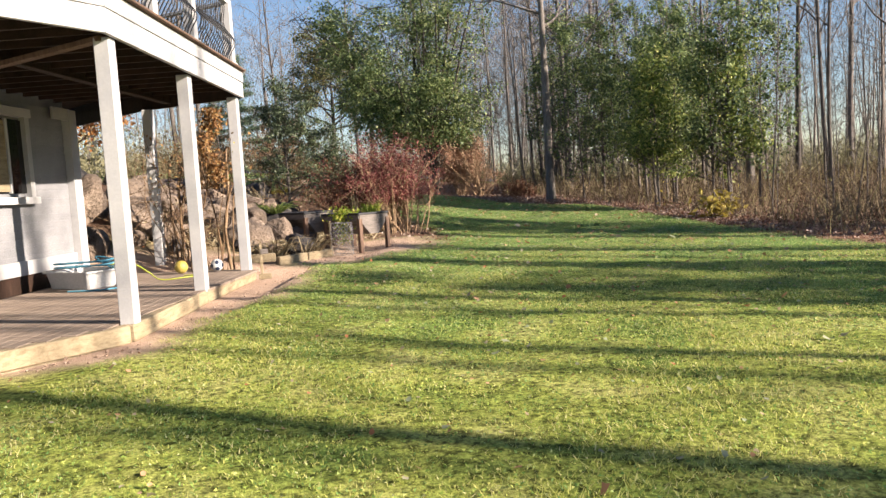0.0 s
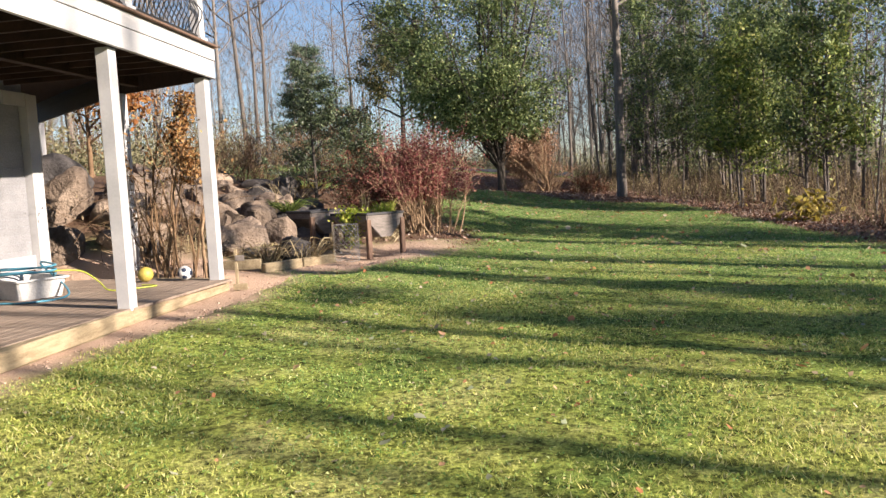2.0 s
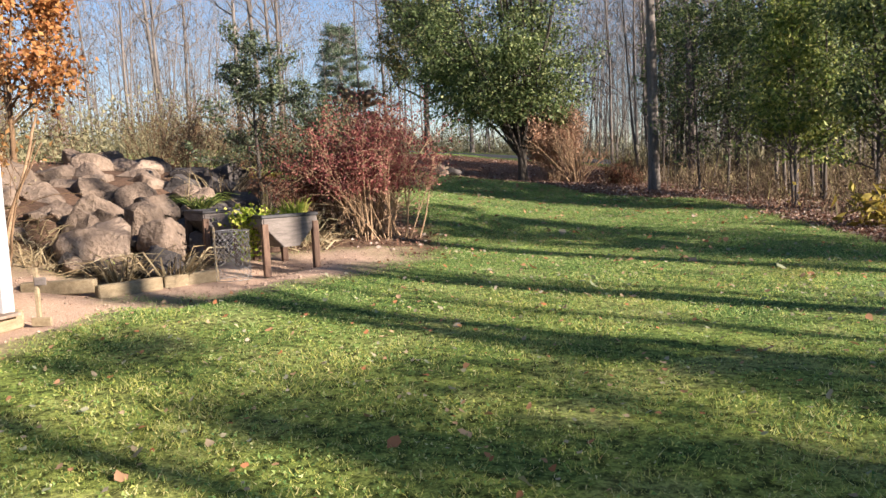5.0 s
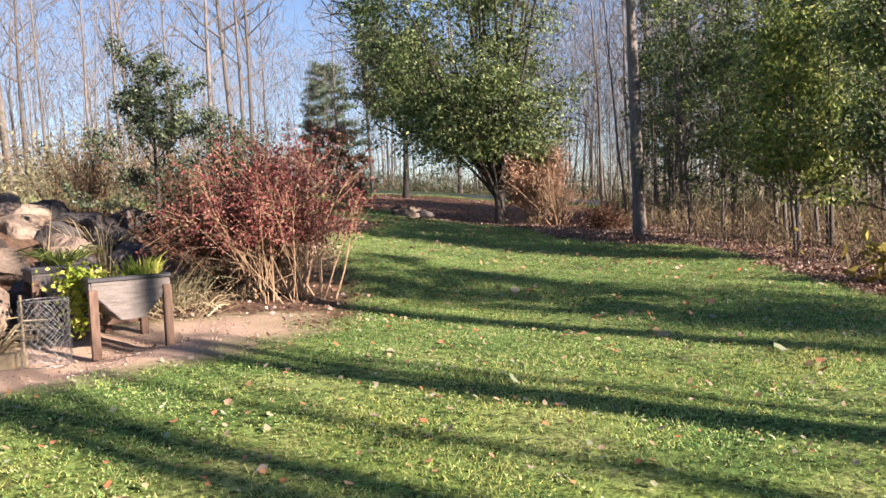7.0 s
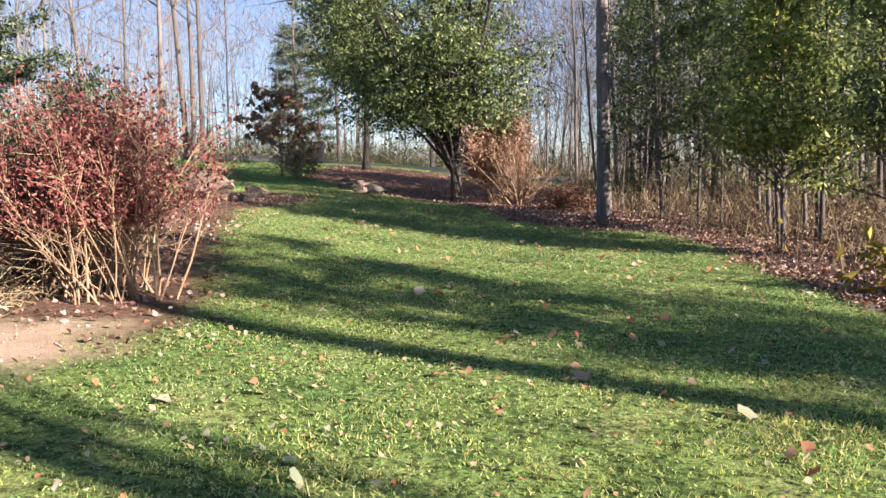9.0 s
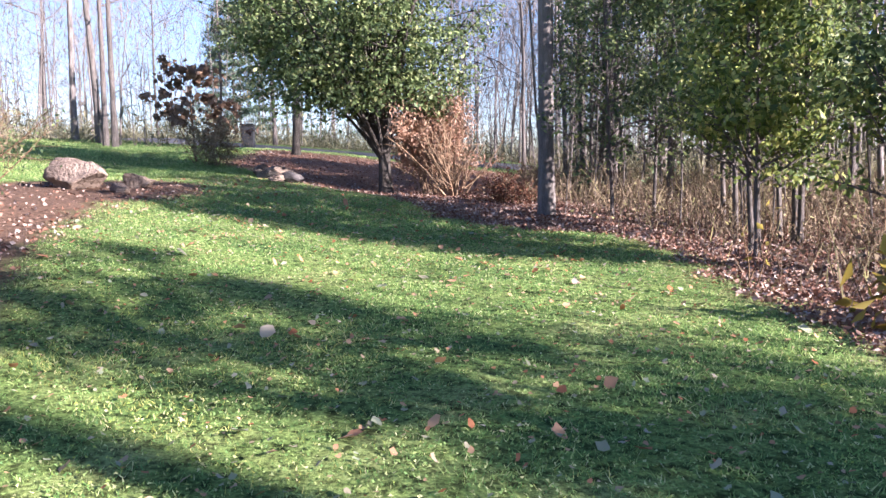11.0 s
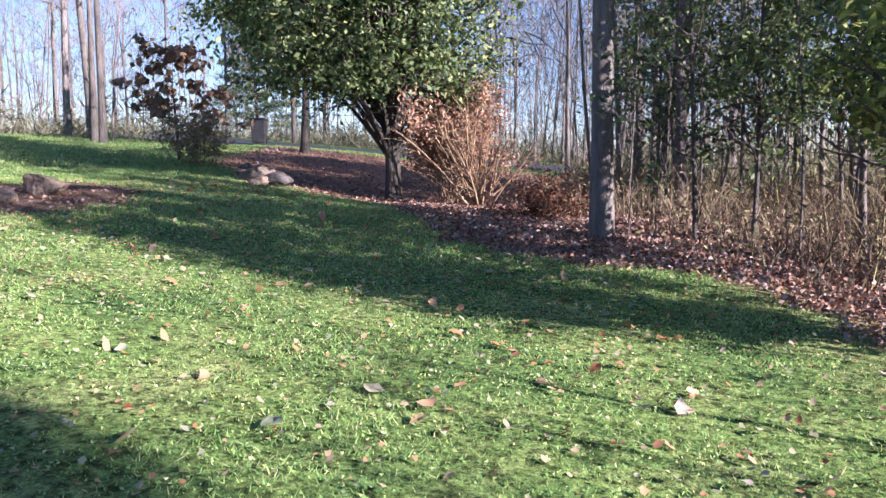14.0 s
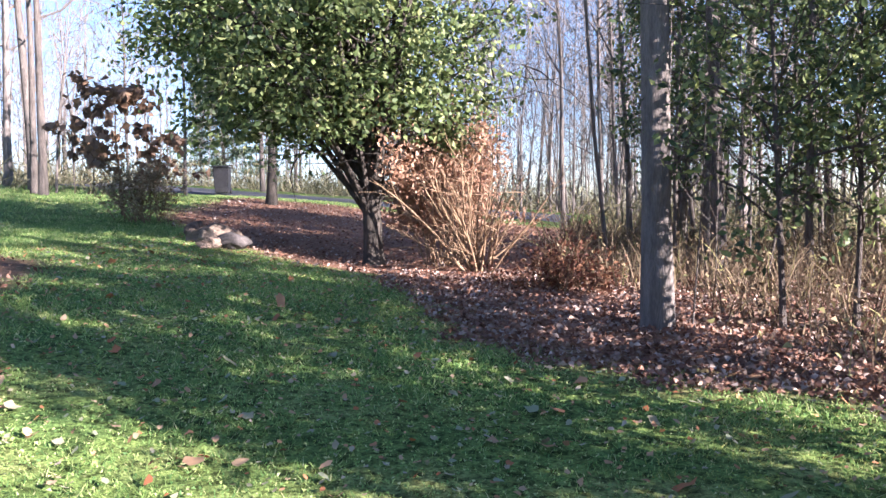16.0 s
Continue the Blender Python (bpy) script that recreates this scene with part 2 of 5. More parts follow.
def height(x, y):
    """Ground height in metres: a lawn that rises ahead and to the left, with a stone bank beside the patio."""
    x, y = np.asarray(x, float), np.asarray(y, float)
    yc = np.clip(y, -20, 60)
    u, v, w, e = np.maximum(yc - 18, 0), np.maximum(yc - 30, 0), np.clip(-x, 0, 20), np.clip(x, 0, 6)
    z = 0.01 + 0.01695 * yc + 0.0355 * u - 0.01356 * v - 0.0019 * e * yc - 0.0019 * w - 0.0051 * w * u + 0.0052 * w * np.maximum(yc, 0)
    z += 0.16 * np.exp(-((x + 4.5) / 3) ** 2 - ((y - 27.5) / 3.5) ** 2)
    z += -0.22 * np.exp(-((x + 1.8) / 3) ** 2 - ((y - 35.5) / 3) ** 2) + 0.15 * np.exp(-((x + 2) / 2) ** 2 - ((y - 22) / 2.5) ** 2) + 0.25 * np.exp(-((x + 8.5) / 5) ** 2 - ((y - 46) / 5) ** 2)
    bank = smooth(-3.7, -6.8, x) * smooth(13.0, 15.0, y) * (1 - smooth(21, 26, y))
    z += 0.75 * bank
    pad = (1 - smooth(-3.0, -2.6, x)) * (1 - smooth(12.4, 13.2, y)) * smooth(-14, -12, x)
    z = z * (1 - pad) + np.minimum(z, 0.20) * pad
    gravel = (1 - smooth(-2.4, -1.6, x)) * smooth(12.2, 13, y) * (1 - smooth(15.5, 18, y)) * smooth(-4.4, -3.6, x)
    return z - 0.13 * gravel


def edge_wave(x, y):
    return 0.16 * np.sin(2.1 * x + 1.3 * y) + 0.10 * np.sin(5.3 * y - 3.1 * x) + 0.06 * np.sin(11 * x + 7 * y)


def poly_zone(x, y, corners, soft=0.25):
    """1 inside a closed outline of the plan, 0 outside, with a soft, uneven edge."""
    inside = np.zeros(x.shape, bool)
    dist = np.full(x.shape, 1e9)
    n = len(corners)
    for i in range(n):
        (x0, y0), (x1, y1) = corners[i], corners[(i + 1) % n]
        cross = ((y0 > y) != (y1 > y)) & (x < (x1 - x0) * (y - y0) / ((y1 - y0) or 1e-9) + x0)
        inside ^= cross
        t = np.clip(((x - x0) * (x1 - x0) + (y - y0) * (y1 - y0)) / ((x1 - x0) ** 2 + (y1 - y0) ** 2), 0, 1)
        dist = np.minimum(dist, np.hypot(x - x0 - t * (x1 - x0), y - y0 - t * (y1 - y0)))
    d = np.where(inside, dist, -dist) + edge_wave(x, y)
    return np.clip(d / soft * 0.5 + 0.5, 0, 1)


WOODS = [(8.6, -30), (7.6, 8), (6.6, 13.7), (6.1, 17.5), (5.6, 20.8), (4.8, 24.3), (3.9, 26.6), (2.6, 27.1), (0.9, 28.1), (0.1, 30.3), (-1.2, 32.2), (-3.9, 33.6), (-6.0, 36.0), (-8.4, 38.5), (-10, 44), (-10, 46), (60, 47), (90, 47), (90, -30)]
BED = [(-2.6, 13.3), (-2.05, 13.9), (-1.1, 14.7), (-0.95, 15.9), (-0.8, 17.2), (-1.1, 18.6), (-1.9, 20.4), (-3.2, 23.2), (-4.1, 25.6), (-3.7, 27.6), (-4.4, 29.4), (-6.2, 30.0), (-7.6, 28.0), (-9, 24), (-12, 20), (-14, 13.4)]
GRAVEL = [(-2.75, 13.2), (-2.1, 13.8), (-1.15, 14.6), (-0.95, 15.9), (-1.3, 17.0), (-2.4, 17.1), (-3.4, 15.6), (-3.6, 13.2)]
STRIP = [(-4.9, 3.2), (-4.3, 5.5), (-2.95, 6.95), (-2.75, 9.5), (-2.55, 11.6), (-2.6, 13.4), (-4.0, 13.6), (-14, 13.6), (-14, 2)]


def zones(x, y):
    woods = poly_zone(x, y, WOODS, 0.5)
    bed = poly_zone(x, y, BED, 0.4)
    gravel = np.maximum(poly_zone(x, y, GRAVEL, 0.35), poly_zone(x, y, STRIP, 0.3))
    return woods, bed * (1 - gravel), gravel


def spread(fine, step, far, n):
    out = fine[1] + np.cumsum(step * np.geomspace(1, 60, n))
    out = out[out < far]
    return out


def mesh(name, v, f, material, parent=None, smooth_faces=False, where=None):
    """A mesh object out of arrays of corners and of faces with one number of sides."""
    v, f = np.asarray(v, np.float32), np.asarray(f, np.int32)
    me = bpy.data.meshes.new(name)
    me.vertices.add(len(v))
    me.vertices.foreach_set("co", v.ravel())
    me.loops.add(f.size)
    me.loops.foreach_set("vertex_index", f.ravel())
    me.polygons.add(len(f))
    me.polygons.foreach_set("loop_start", np.arange(0, f.size, f.shape[1], dtype=np.int32))
    if smooth_faces:
        me.polygons.foreach_set("use_smooth", np.ones(len(f), bool))
    me.update(calc_edges=True)
    me.validate()
    me.materials.append(material)
    ob = new(name, me)
    if where is not None:
        ob.matrix_world = where
    if parent is not None:
        ob.parent = parent
    return ob


def part(name, bm, material, parent=None, label="", round_faces=False):
    me = bpy.data.meshes.new(name)
    bm.normal_update()
    bm.to_mesh(me)
    bm.free()
    if round_faces:
        for p in me.polygons:
            p.use_smooth = True
    me.materials.append(material)
    ob = new(name, me)
    if parent is not None:
        ob.parent = parent
    return tagged(ob, label) if label else ob


def thing(name, label, category, at=(0, 0, 0), turn=0, group="", kind=""):
    ob = new(name)
    ob.matrix_world = pose(*at, 0, 0, turn)
    ob.empty_display_size = 0.1
    return tagged(ob, label, category, group, kind)


def box(bm, size, at, turn=0, bevel=0.004, tilt=(0, 0)):
    g = bmesh.ops.create_cube(bm, size=1, matrix=pose(*at, tilt[0], tilt[1], turn) @ Matrix.Diagonal((*size, 1)))
    if bevel:
        edges = {e for v in g["verts"] for e in v.link_edges}
        bmesh.ops.bevel(bm, geom=list(edges), offset=bevel, segments=1, affect="EDGES")
    return bm


def block(name, size, at, material, parent=None, turn=0, bevel=0.004, label="", tilt=(0, 0)):
    return part(name, box(bmesh.new(), size, at, turn, bevel, tilt), material, parent, label)


def beam(name, a, b, w, h, material, parent=None, bevel=0.004, label=""):
    """A straight timber from a to b: w across, h high."""
    a, b = Vector(a), Vector(b)
    d = b - a
    m = Matrix.Translation((a + b) / 2) @ d.to_track_quat("X", "Z").to_matrix().to_4x4()
    bm = bmesh.new()
    g = bmesh.ops.create_cube(bm, size=1, matrix=m @ Matrix.Diagonal((d.length, w, h, 1)))
    if bevel:
        bmesh.ops.bevel(bm, geom=list(bm.edges), offset=bevel, segments=1, affect="EDGES")
    return part(name, bm, material, parent, label)


def tubes(paths, sides=5):
    """Corners and faces of round stems along paths of (points, radii)."""
    vs, fs, base = [], [], 0
    ring = np.linspace(0, 2 * np.pi, sides, endpoint=False)
    for pts, rad in paths:
        pts, rad = np.asarray(pts, float), np.asarray(rad, float)
        d = np.gradient(pts, axis=0)
        d /= np.linalg.norm(d, axis=1, keepdims=True) + 1e-9
        ref = np.array([0.31, 0.92, 0.05]) if abs(d[0][2]) > 0.6 else np.array([0.05, 0.1, 1.0])
        a = np.cross(d, ref)
        a /= np.linalg.norm(a, axis=1, keepdims=True) + 1e-9
        b = np.cross(d, a)
        v = pts[:, None] + rad[:, None, None] * (np.cos(ring)[None, :, None] * a[:, None] + np.sin(ring)[None, :, None] * b[:, None])
        n = len(pts)
        i = np.arange(n - 1)[:, None] * sides
        j = np.arange(sides)[None]
        k = (j + 1) % sides
        fs.append((np.stack([i + j, i + k, i + sides + k, i + sides + j], -1) + base).reshape(-1, 4))
        vs.append(v.reshape(-1, 3))
        base += n * sides
    return np.concatenate(vs), np.concatenate(fs)


def leaf_set(centres, size, rng, shape=0.5, droop=0.0, fold=0.25, upright=0.0, single=False):
    """Small folded leaves (two triangles each) at the centres, at random turns."""
    n = len(centres)
    s = size * rng.uniform(0.6, 1.35, (n, 1))
    a = rng.normal(size=(n, 3))
    a[:, 2] = a[:, 2] * (1 - upright) - droop
    a /= np.linalg.norm(a, axis=1, keepdims=True) + 1e-9
    r = rng.normal(size=(n, 3))
    b = np.cross(a, r)
    b /= np.linalg.norm(b, axis=1, keepdims=True) + 1e-9
    c = np.cross(a, b)
    w = s * shape
    p0, p2 = centres - a * s * 0.5, centres + a * s * 0.5
    p1, p3 = centres + b * w * 0.5 + c * w * fold, centres - b * w * 0.5 + c * w * fold
    if single:
        v = np.stack([p0 + b * w * 0.3, p2, p0 * 0.6 + p2 * 0.4 - b * w * 0.7], 1).reshape(-1, 3)
        return v, np.arange(3 * n).reshape(-1, 3)
    v = np.stack([p0, p1, p2, p3], 1).reshape(-1, 3)
    k = np.arange(n)[:, None] * 4
    f = np.concatenate([k + [0, 1, 2], k + [0, 2, 3]], 1).reshape(-1, 3)
    return v, f


def sprays(points, per, radius, size, rng, shape=0.55, flat=0.65, loose=0.55, up=0.45):
    """Clusters of small leaves round the points; each leaf faces out of its cluster and up, more or less."""
    n = len(points) * per
    off = rng.normal(size=(n, 3)) * (1, 1, flat)
    r = radius * np.repeat(rng.uniform(0.6, 1.3, (len(points), 1)), per, 0)
    c = np.repeat(points, per, 0) + off * r
    nrm = off / (np.linalg.norm(off, axis=1, keepdims=True) + 1e-9) + (0, 0, up) + rng.normal(size=(n, 3)) * loose
    nrm /= np.linalg.norm(nrm, axis=1, keepdims=True) + 1e-9
    a = np.cross(nrm, rng.normal(size=(n, 3)))
    a /= np.linalg.norm(a, axis=1, keepdims=True) + 1e-9
    b = np.cross(nrm, a)
    s = size * rng.uniform(0.55, 1.35, (n, 1))
    w = s * shape * 0.5
    v = np.stack([c - a * s * 0.5, c + b * w - a * s * 0.05 - nrm * w * 0.3, c + a * s * 0.5, c - b * w - a * s * 0.05 - nrm * w * 0.3], 1).reshape(-1, 3)
    k = np.arange(n)[:, None] * 4
    return v, np.concatenate([k + [0, 1, 2], k + [0, 2, 3]], 1).reshape(-1, 3)


def flat_leaves(centres, size, rng):
    """Lobed, curled leaves lying about: fans of seven triangles."""
    n, k = len(centres), 7
    ang = np.linspace(0, 2 * np.pi, k, endpoint=False)[None] + rng.uniform(0, 6.28, (n, 1))
    rad = np.asarray(size).reshape(-1, 1) * 0.5 * rng.uniform(0.5, 1.2, (n, k))
    tilt = rng.normal(size=(n, 2)) * 0.35
    dx, dy = rad * np.cos(ang), rad * np.sin(ang)
    dz = dx * tilt[:, :1] + dy * tilt[:, 1:] + rng.uniform(-0.1, 0.45, (n, k)) * rad
    ring = centres[:, None] + np.stack([dx, dy, dz], -1)
    v = np.concatenate([centres[:, None], ring], 1).reshape(-1, 3)
    b = np.arange(n)[:, None] * (k + 1)
    f = np.concatenate([b + [0, 1 + i, 1 + (i + 1) % k] for i in range(k)], 1).reshape(-1, 3)
    return v, f


def blade_set(roots, tips, width, rng, bend=0.3):
    """Narrow bent blades (three triangles) from roots to tips."""
    n = len(roots)
    d = tips - roots
    side = np.cross(d, rng.normal(size=(n, 3)))
    side /= np.linalg.norm(side, axis=1, keepdims=True) + 1e-9
    w = np.asarray(width).reshape(-1, 1) * rng.uniform(0.7, 1.3, (n, 1))
    length = np.linalg.norm(d, axis=1, keepdims=True)
    mid = roots + d * 0.5 + np.array([0, 0, 1.0]) * length * bend * 0.5
    v = np.stack([roots - side * w / 2, roots + side * w / 2, mid + side * w * 0.4, mid - side * w * 0.4, tips], 1).reshape(-1, 3)
    k = np.arange(n)[:, None] * 5
    f = np.concatenate([k + [0, 1, 2], k + [0, 2, 3], k + [3, 2, 4]], 1).reshape(-1, 3)
    return v, f


def wander(start, way, length, n, rng, wiggle=0.08, lift=0.0):
    p, d = np.array(start, float), np.array(way, float)
    d /= np.linalg.norm(d)
    out = [p.copy()]
    for _ in range(n):
        d = d + rng.normal(size=3) * wiggle + np.array([0, 0, lift])
        d /= np.linalg.norm(d)
        p = p + d * length / n
        out.append(p.copy())
    return np.array(out)


def limbs(rng, h, r0, first=0.3, count=14, reach=0.4, up=0.5, levels=2, straight=0.03, kids=4, stop=1.0):
    """A tapered trunk with limbs and twigs as paths, and the twig points at which leaves sit."""
    trunk = wander((0, 0, -0.15), (0, 0, 1), h + 0.15, 12, rng, straight, 0.05)
    rad = r0 * (1 - 0.9 * np.linspace(0, 1, 13) ** 1.1)
    rad[0] *= 1.35
    paths, tips = [(trunk, rad)], []
    level = []
    for i in range(count):
        f = first + (stop - first) * (i + rng.random()) / count
        k = min(int(f * 12), 11)
        p = trunk[k] + (trunk[k + 1] - trunk[k]) * (f * 12 - k)
        az = i * 2.4 + rng.random()
        length = h * reach * (1.15 - 0.75 * f) * rng.uniform(0.7, 1.25)
        level.append((p, np.array([math.cos(az), math.sin(az), up * rng.uniform(0.6, 1.5)]), length, max(rad[k] * 0.5, 0.012)))
    for depth in range(levels):
        nxt = []
        for p, d, length, r in level:
            path = wander(p, d, length, 6, rng, 0.14, 0.04)
            paths.append((path, r * (1 - 0.8 * np.linspace(0, 1, 7))))
            tips.extend(path[3:])
            for _ in range(kids):
                k = rng.integers(2, 6)
                dd = path[k + 1] - path[k]
                dd = dd / np.linalg.norm(dd) + rng.normal(size=3) * 0.55
                nxt.append((path[k], dd, length * rng.uniform(0.3, 0.6), r * 0.5))
        level = nxt
    return paths, np.array(tips)


def clumps(points, per, radius, rng):
    c = np.repeat(points, per, 0)
    return c + rng.normal(size=c.shape) * radius


# ---- ground: one sheet to the horizon ----
xs = np.concatenate([-spread((0, 12), 0.5, 420, 40)[::-1], np.arange(-12, 12, 0.16), spread((0, 12), 0.5, 420, 40)])
ys = np.concatenate([-spread((0, 4), 0.5, 420, 40)[::-1], np.arange(-4, 40, 0.16), spread((0, 40), 0.3, 700, 44)])
gx, gy = np.meshgrid(xs, ys)
gz = height(gx, gy)
wz, bz, rz = zones(gx.ravel(), gy.ravel())
rough_z = 0.010 * np.sin(3.1 * gx + 1.7 * np.sin(1.3 * gy)) * np.sin(2.7 * gy) + 0.006 * np.sin(9 * gx + 4 * gy) * np.sin(8 * gy - 3 * gx)
gz = gz + rough_z
nx, ny = len(xs), len(ys)
ii = (np.arange(ny - 1)[:, None] * nx + np.arange(nx - 1)[None]).ravel()


def ground_material():
    m, nodes, links, b = shader("ground", 0.95, 0.1)
    n1, n2, n3 = noise_out(nodes, links, 1.1, 5), noise_out(nodes, links, 14, 6), noise_out(nodes, links, 90, 4)
    lush = ramp(nodes, links, n1, ((0.3, (0.10, 0.19, 0.055)), (0.5, (0.20, 0.29, 0.08)), (0.74, (0.36, 0.39, 0.15))))
    worn = ramp(nodes, links, n1, ((0.3, (0.16, 0.25, 0.055)), (0.5, (0.37, 0.42, 0.09)), (0.72, (0.60, 0.56, 0.22))))
    dry = nodes.new("ShaderNodeAttribute")
    dry.attribute_name = "dry"
    lawn = mix(nodes, links, lush, worn, dry.outputs["Fac"])
    lawn = mix(nodes, links, lawn, ramp(nodes, links, n2, ((0.36, (0.22, 0.22, 0.20)), (0.56, (1, 1, 1)))), 1.0, "MULTIPLY")
    lawn = mix(nodes, links, lawn, ramp(nodes, links, noise_out(nodes, links, 42, 5), ((0.34, (0.35, 0.37, 0.33)), (0.58, (1, 1, 1)))), 1.0, "MULTIPLY")
    litter = ramp(nodes, links, n2, ((0.3, (0.10, 0.05, 0.033)), (0.5, (0.22, 0.12, 0.08)), (0.7, (0.34, 0.22, 0.15))))
    mulch = ramp(nodes, links, n2, ((0.3, (0.06, 0.038, 0.026)), (0.6, (0.15, 0.095, 0.065)), (0.8, (0.27, 0.18, 0.12))))
    stones = ramp(nodes, links, n3, ((0.3, (0.30, 0.20, 0.145)), (0.5, (0.46, 0.325, 0.24)), (0.7, (0.58, 0.44, 0.34))))
    col = lawn
    for zone, c in (("woods", litter), ("bed", mulch), ("gravel", stones)):
        at = nodes.new("ShaderNodeAttribute")
        at.attribute_name = zone
        col = mix(nodes, links, col, c, at.outputs["Fac"])
    links.new(col, b.inputs["Base Color"])
    bump(nodes, links, b, n3, 0.8, 0.02)
    return m


ground = mesh("ground", np.stack([gx.ravel(), gy.ravel(), gz.ravel()], -1), np.stack([ii, ii + 1, ii + nx + 1, ii + nx], -1), ground_material(), smooth_faces=True)
for zone, values in (("woods", wz), ("bed", bz), ("gravel", rz), ("dry", np.clip((14 - gy.ravel() + 4 * edge_wave(gx.ravel() * 0.4, gy.ravel() * 0.4)) / 8, 0, 1))):
    layer = ground.data.attributes.new(zone, "FLOAT", "POINT")
    layer.data.foreach_set("value", values.astype(np.float32))
tagged(ground, "rising lawn with leaf litter, mulch beds and pale gravel", "ground", kind="structure")


def on_ground(x, y, up=0.0):
    return float(height(x, y)) + up


# ---- driveway on the crest ----
def driveway():
    """A strip of asphalt that follows the crest, with a thin edge."""
    u, w = np.linspace(-34, 1.0, 60), np.linspace(0, 6.5, 9)
    x, k = np.meshgrid(u, w)
    y = 49.5 + 0.004 * (x + 8) ** 2 * (x < -8) + k
    z = height(x, y) + 0.07 - 0.25 * ((k == 0) | (k == 6.5))
    n = len(u)
    i = (np.arange(len(w) - 1)[:, None] * n + np.arange(n - 1)[None]).ravel()
    return mesh("road", np.stack([x.ravel(), y.ravel(), z.ravel()], -1), np.stack([i, i + 1, i + n + 1, i + n], -1), ASPHALT)


tagged(driveway(), "blue-grey asphalt driveway along the crest of the lawn", "driveway", kind="structure")

# ---- house, deck and patio ----
DECK_LOW, DECK_TOP, FLOOR = 3.09, 3.52, 0.38
EDGE = [(-6.4, 1.3), (-3.32, 7.12), (-3.62, 12.3), (-5.55, 13.1), (-9.0, 15.9)]
POSTS = [(-3.44, 7.36), (-3.60, 9.78), (-3.74, 12.18)]

house = thing("house", "two-storey house with grey siding and white trim", "house", (-6.5, 6, 0), kind="")
house.matrix_world = Matrix()
block("wall", (0.2, 24.2, 6.0), (-6.62, 0.2, 3.0), SIDING, house, bevel=0)
block("rear_wall", (6.2, 0.2, 6.0), (-9.82, 12.2, 3.0), SIDING, house, bevel=0)
block("front_wall", (6.2, 0.2, 6.0), (-9.82, -11.8, 3.0), SIDING, house, bevel=0)
block("side_wall", (0.2, 24.2, 6.0), (-13.02, 0.2, 3.0), SIDING, house, bevel=0)
bm = bmesh.new()
ends = [[bm.verts.new((x, y, z)) for x, z in ((-13.4, 5.9), (-9.82, 8.0), (-6.25, 5.9), (-6.25, 6.1), (-9.82, 8.2), (-13.4, 6.1))] for y in (-12.2, 12.6)]
for k in range(6):
    bm.faces.new((ends[0][k], ends[0][(k + 1) % 6], ends[1][(k + 1) % 6], ends[1][k]))
for side in ends:
    bm.faces.new((side[0], side[1], side[4], side[5]))
    bm.faces.new((side[1], side[2], side[3], side[4]))
bmesh.ops.recalc_face_normals(bm, faces=bm.faces)
part("roof", bm, ROOFING, house)
for y in (-11.8, 12.2):
    bm = bmesh.new()
    faces = [[bm.verts.new((x, y + d, z)) for x, z in ((-12.9, 6.003), (-9.82, 7.81), (-6.73, 6.003))] for d in (-0.1, 0.1)]
    bm.faces.new(faces[0])
    bm.faces.new(faces[1][::-1])
    for k in range(3):
        bm.faces.new((faces[0][k], faces[1][k], faces[1][(k + 1) % 3], faces[0][(k + 1) % 3]))
    bmesh.ops.recalc_face_normals(bm, faces=bm.faces)
    part("gable", bm, SIDING, house)
for k in range(24):
    z = 0.78 + k * 0.115
    if z > 3.0:
        break
    spans = [(-8.0, 9.0), (11.12, 12.18)] if 1.72 < z < 2.85 else [(-8.0, 12.18)]
    for y0, y1 in spans:
        block("siding_board", (0.024, y1 - y0, 0.118), (-6.512, (y0 + y1) / 2, z + 0.055), SIDING, house, tilt=(0, 5), bevel=0.002)
block("base_board", (0.06, 20.3, 0.20), (-6.49, 2.15, 0.72), WHITE, house)
block("skirt", (0.03, 20.3, 0.25), (-6.50, 2.15, 0.49), SOFFIT, house)
block("corner_trim", (0.16, 0.22, 2.7), (-6.46, 12.30, 1.73), WHITE, house)
block("corner_trim", (0.05, 0.50, 0.18), (-6.42, 12.02, 3.0), WHITE, house)
# window
wy0, wy1, wz0, wz1 = 9.1, 11.02, 1.78, 2.82
win = part("window", box(bmesh.new(), (0.03, wy1 - wy0, wz1 - wz0), (-6.50, (wy0 + wy1) / 2, (wz0 + wz1) / 2), bevel=0), GLASS, house, "dark window with a white frame")
for nm, sz, at in (("frame_side", (0.09, 0.11, wz1 - wz0 + 0.2), (-6.46, wy1 + 0.05, (wz0 + wz1) / 2)), ("frame_side", (0.09, 0.11, wz1 - wz0 + 0.2), (-6.46, wy0 - 0.05, (wz0 + wz1) / 2)),
                   ("frame_top", (0.10, wy1 - wy0 + 0.3, 0.12), (-6.455, (wy0 + wy1) / 2, wz1 + 0.105)), ("sill", (0.13, wy1 - wy0 + 0.3, 0.10), (-6.44, (wy0 + wy1) / 2, wz0 - 0.105)),
                   ("mullion", (0.06, 0.05, wz1 - wz0), (-6.475, (wy0 + wy1) / 2 + 0.55, (wz0 + wz1) / 2)), ("curtain", (0.02, 0.35, wz1 - wz0 - 0.05), (-6.478, wy1 - 0.55, (wz0 + wz1) / 2))):
    block(nm, sz, at, WHITE if nm != "curtain" else TIMBER, win)

deck = thing("deck", "raised deck with white fascia, stained underside darkened for shade and wavy metal balusters", "deck")


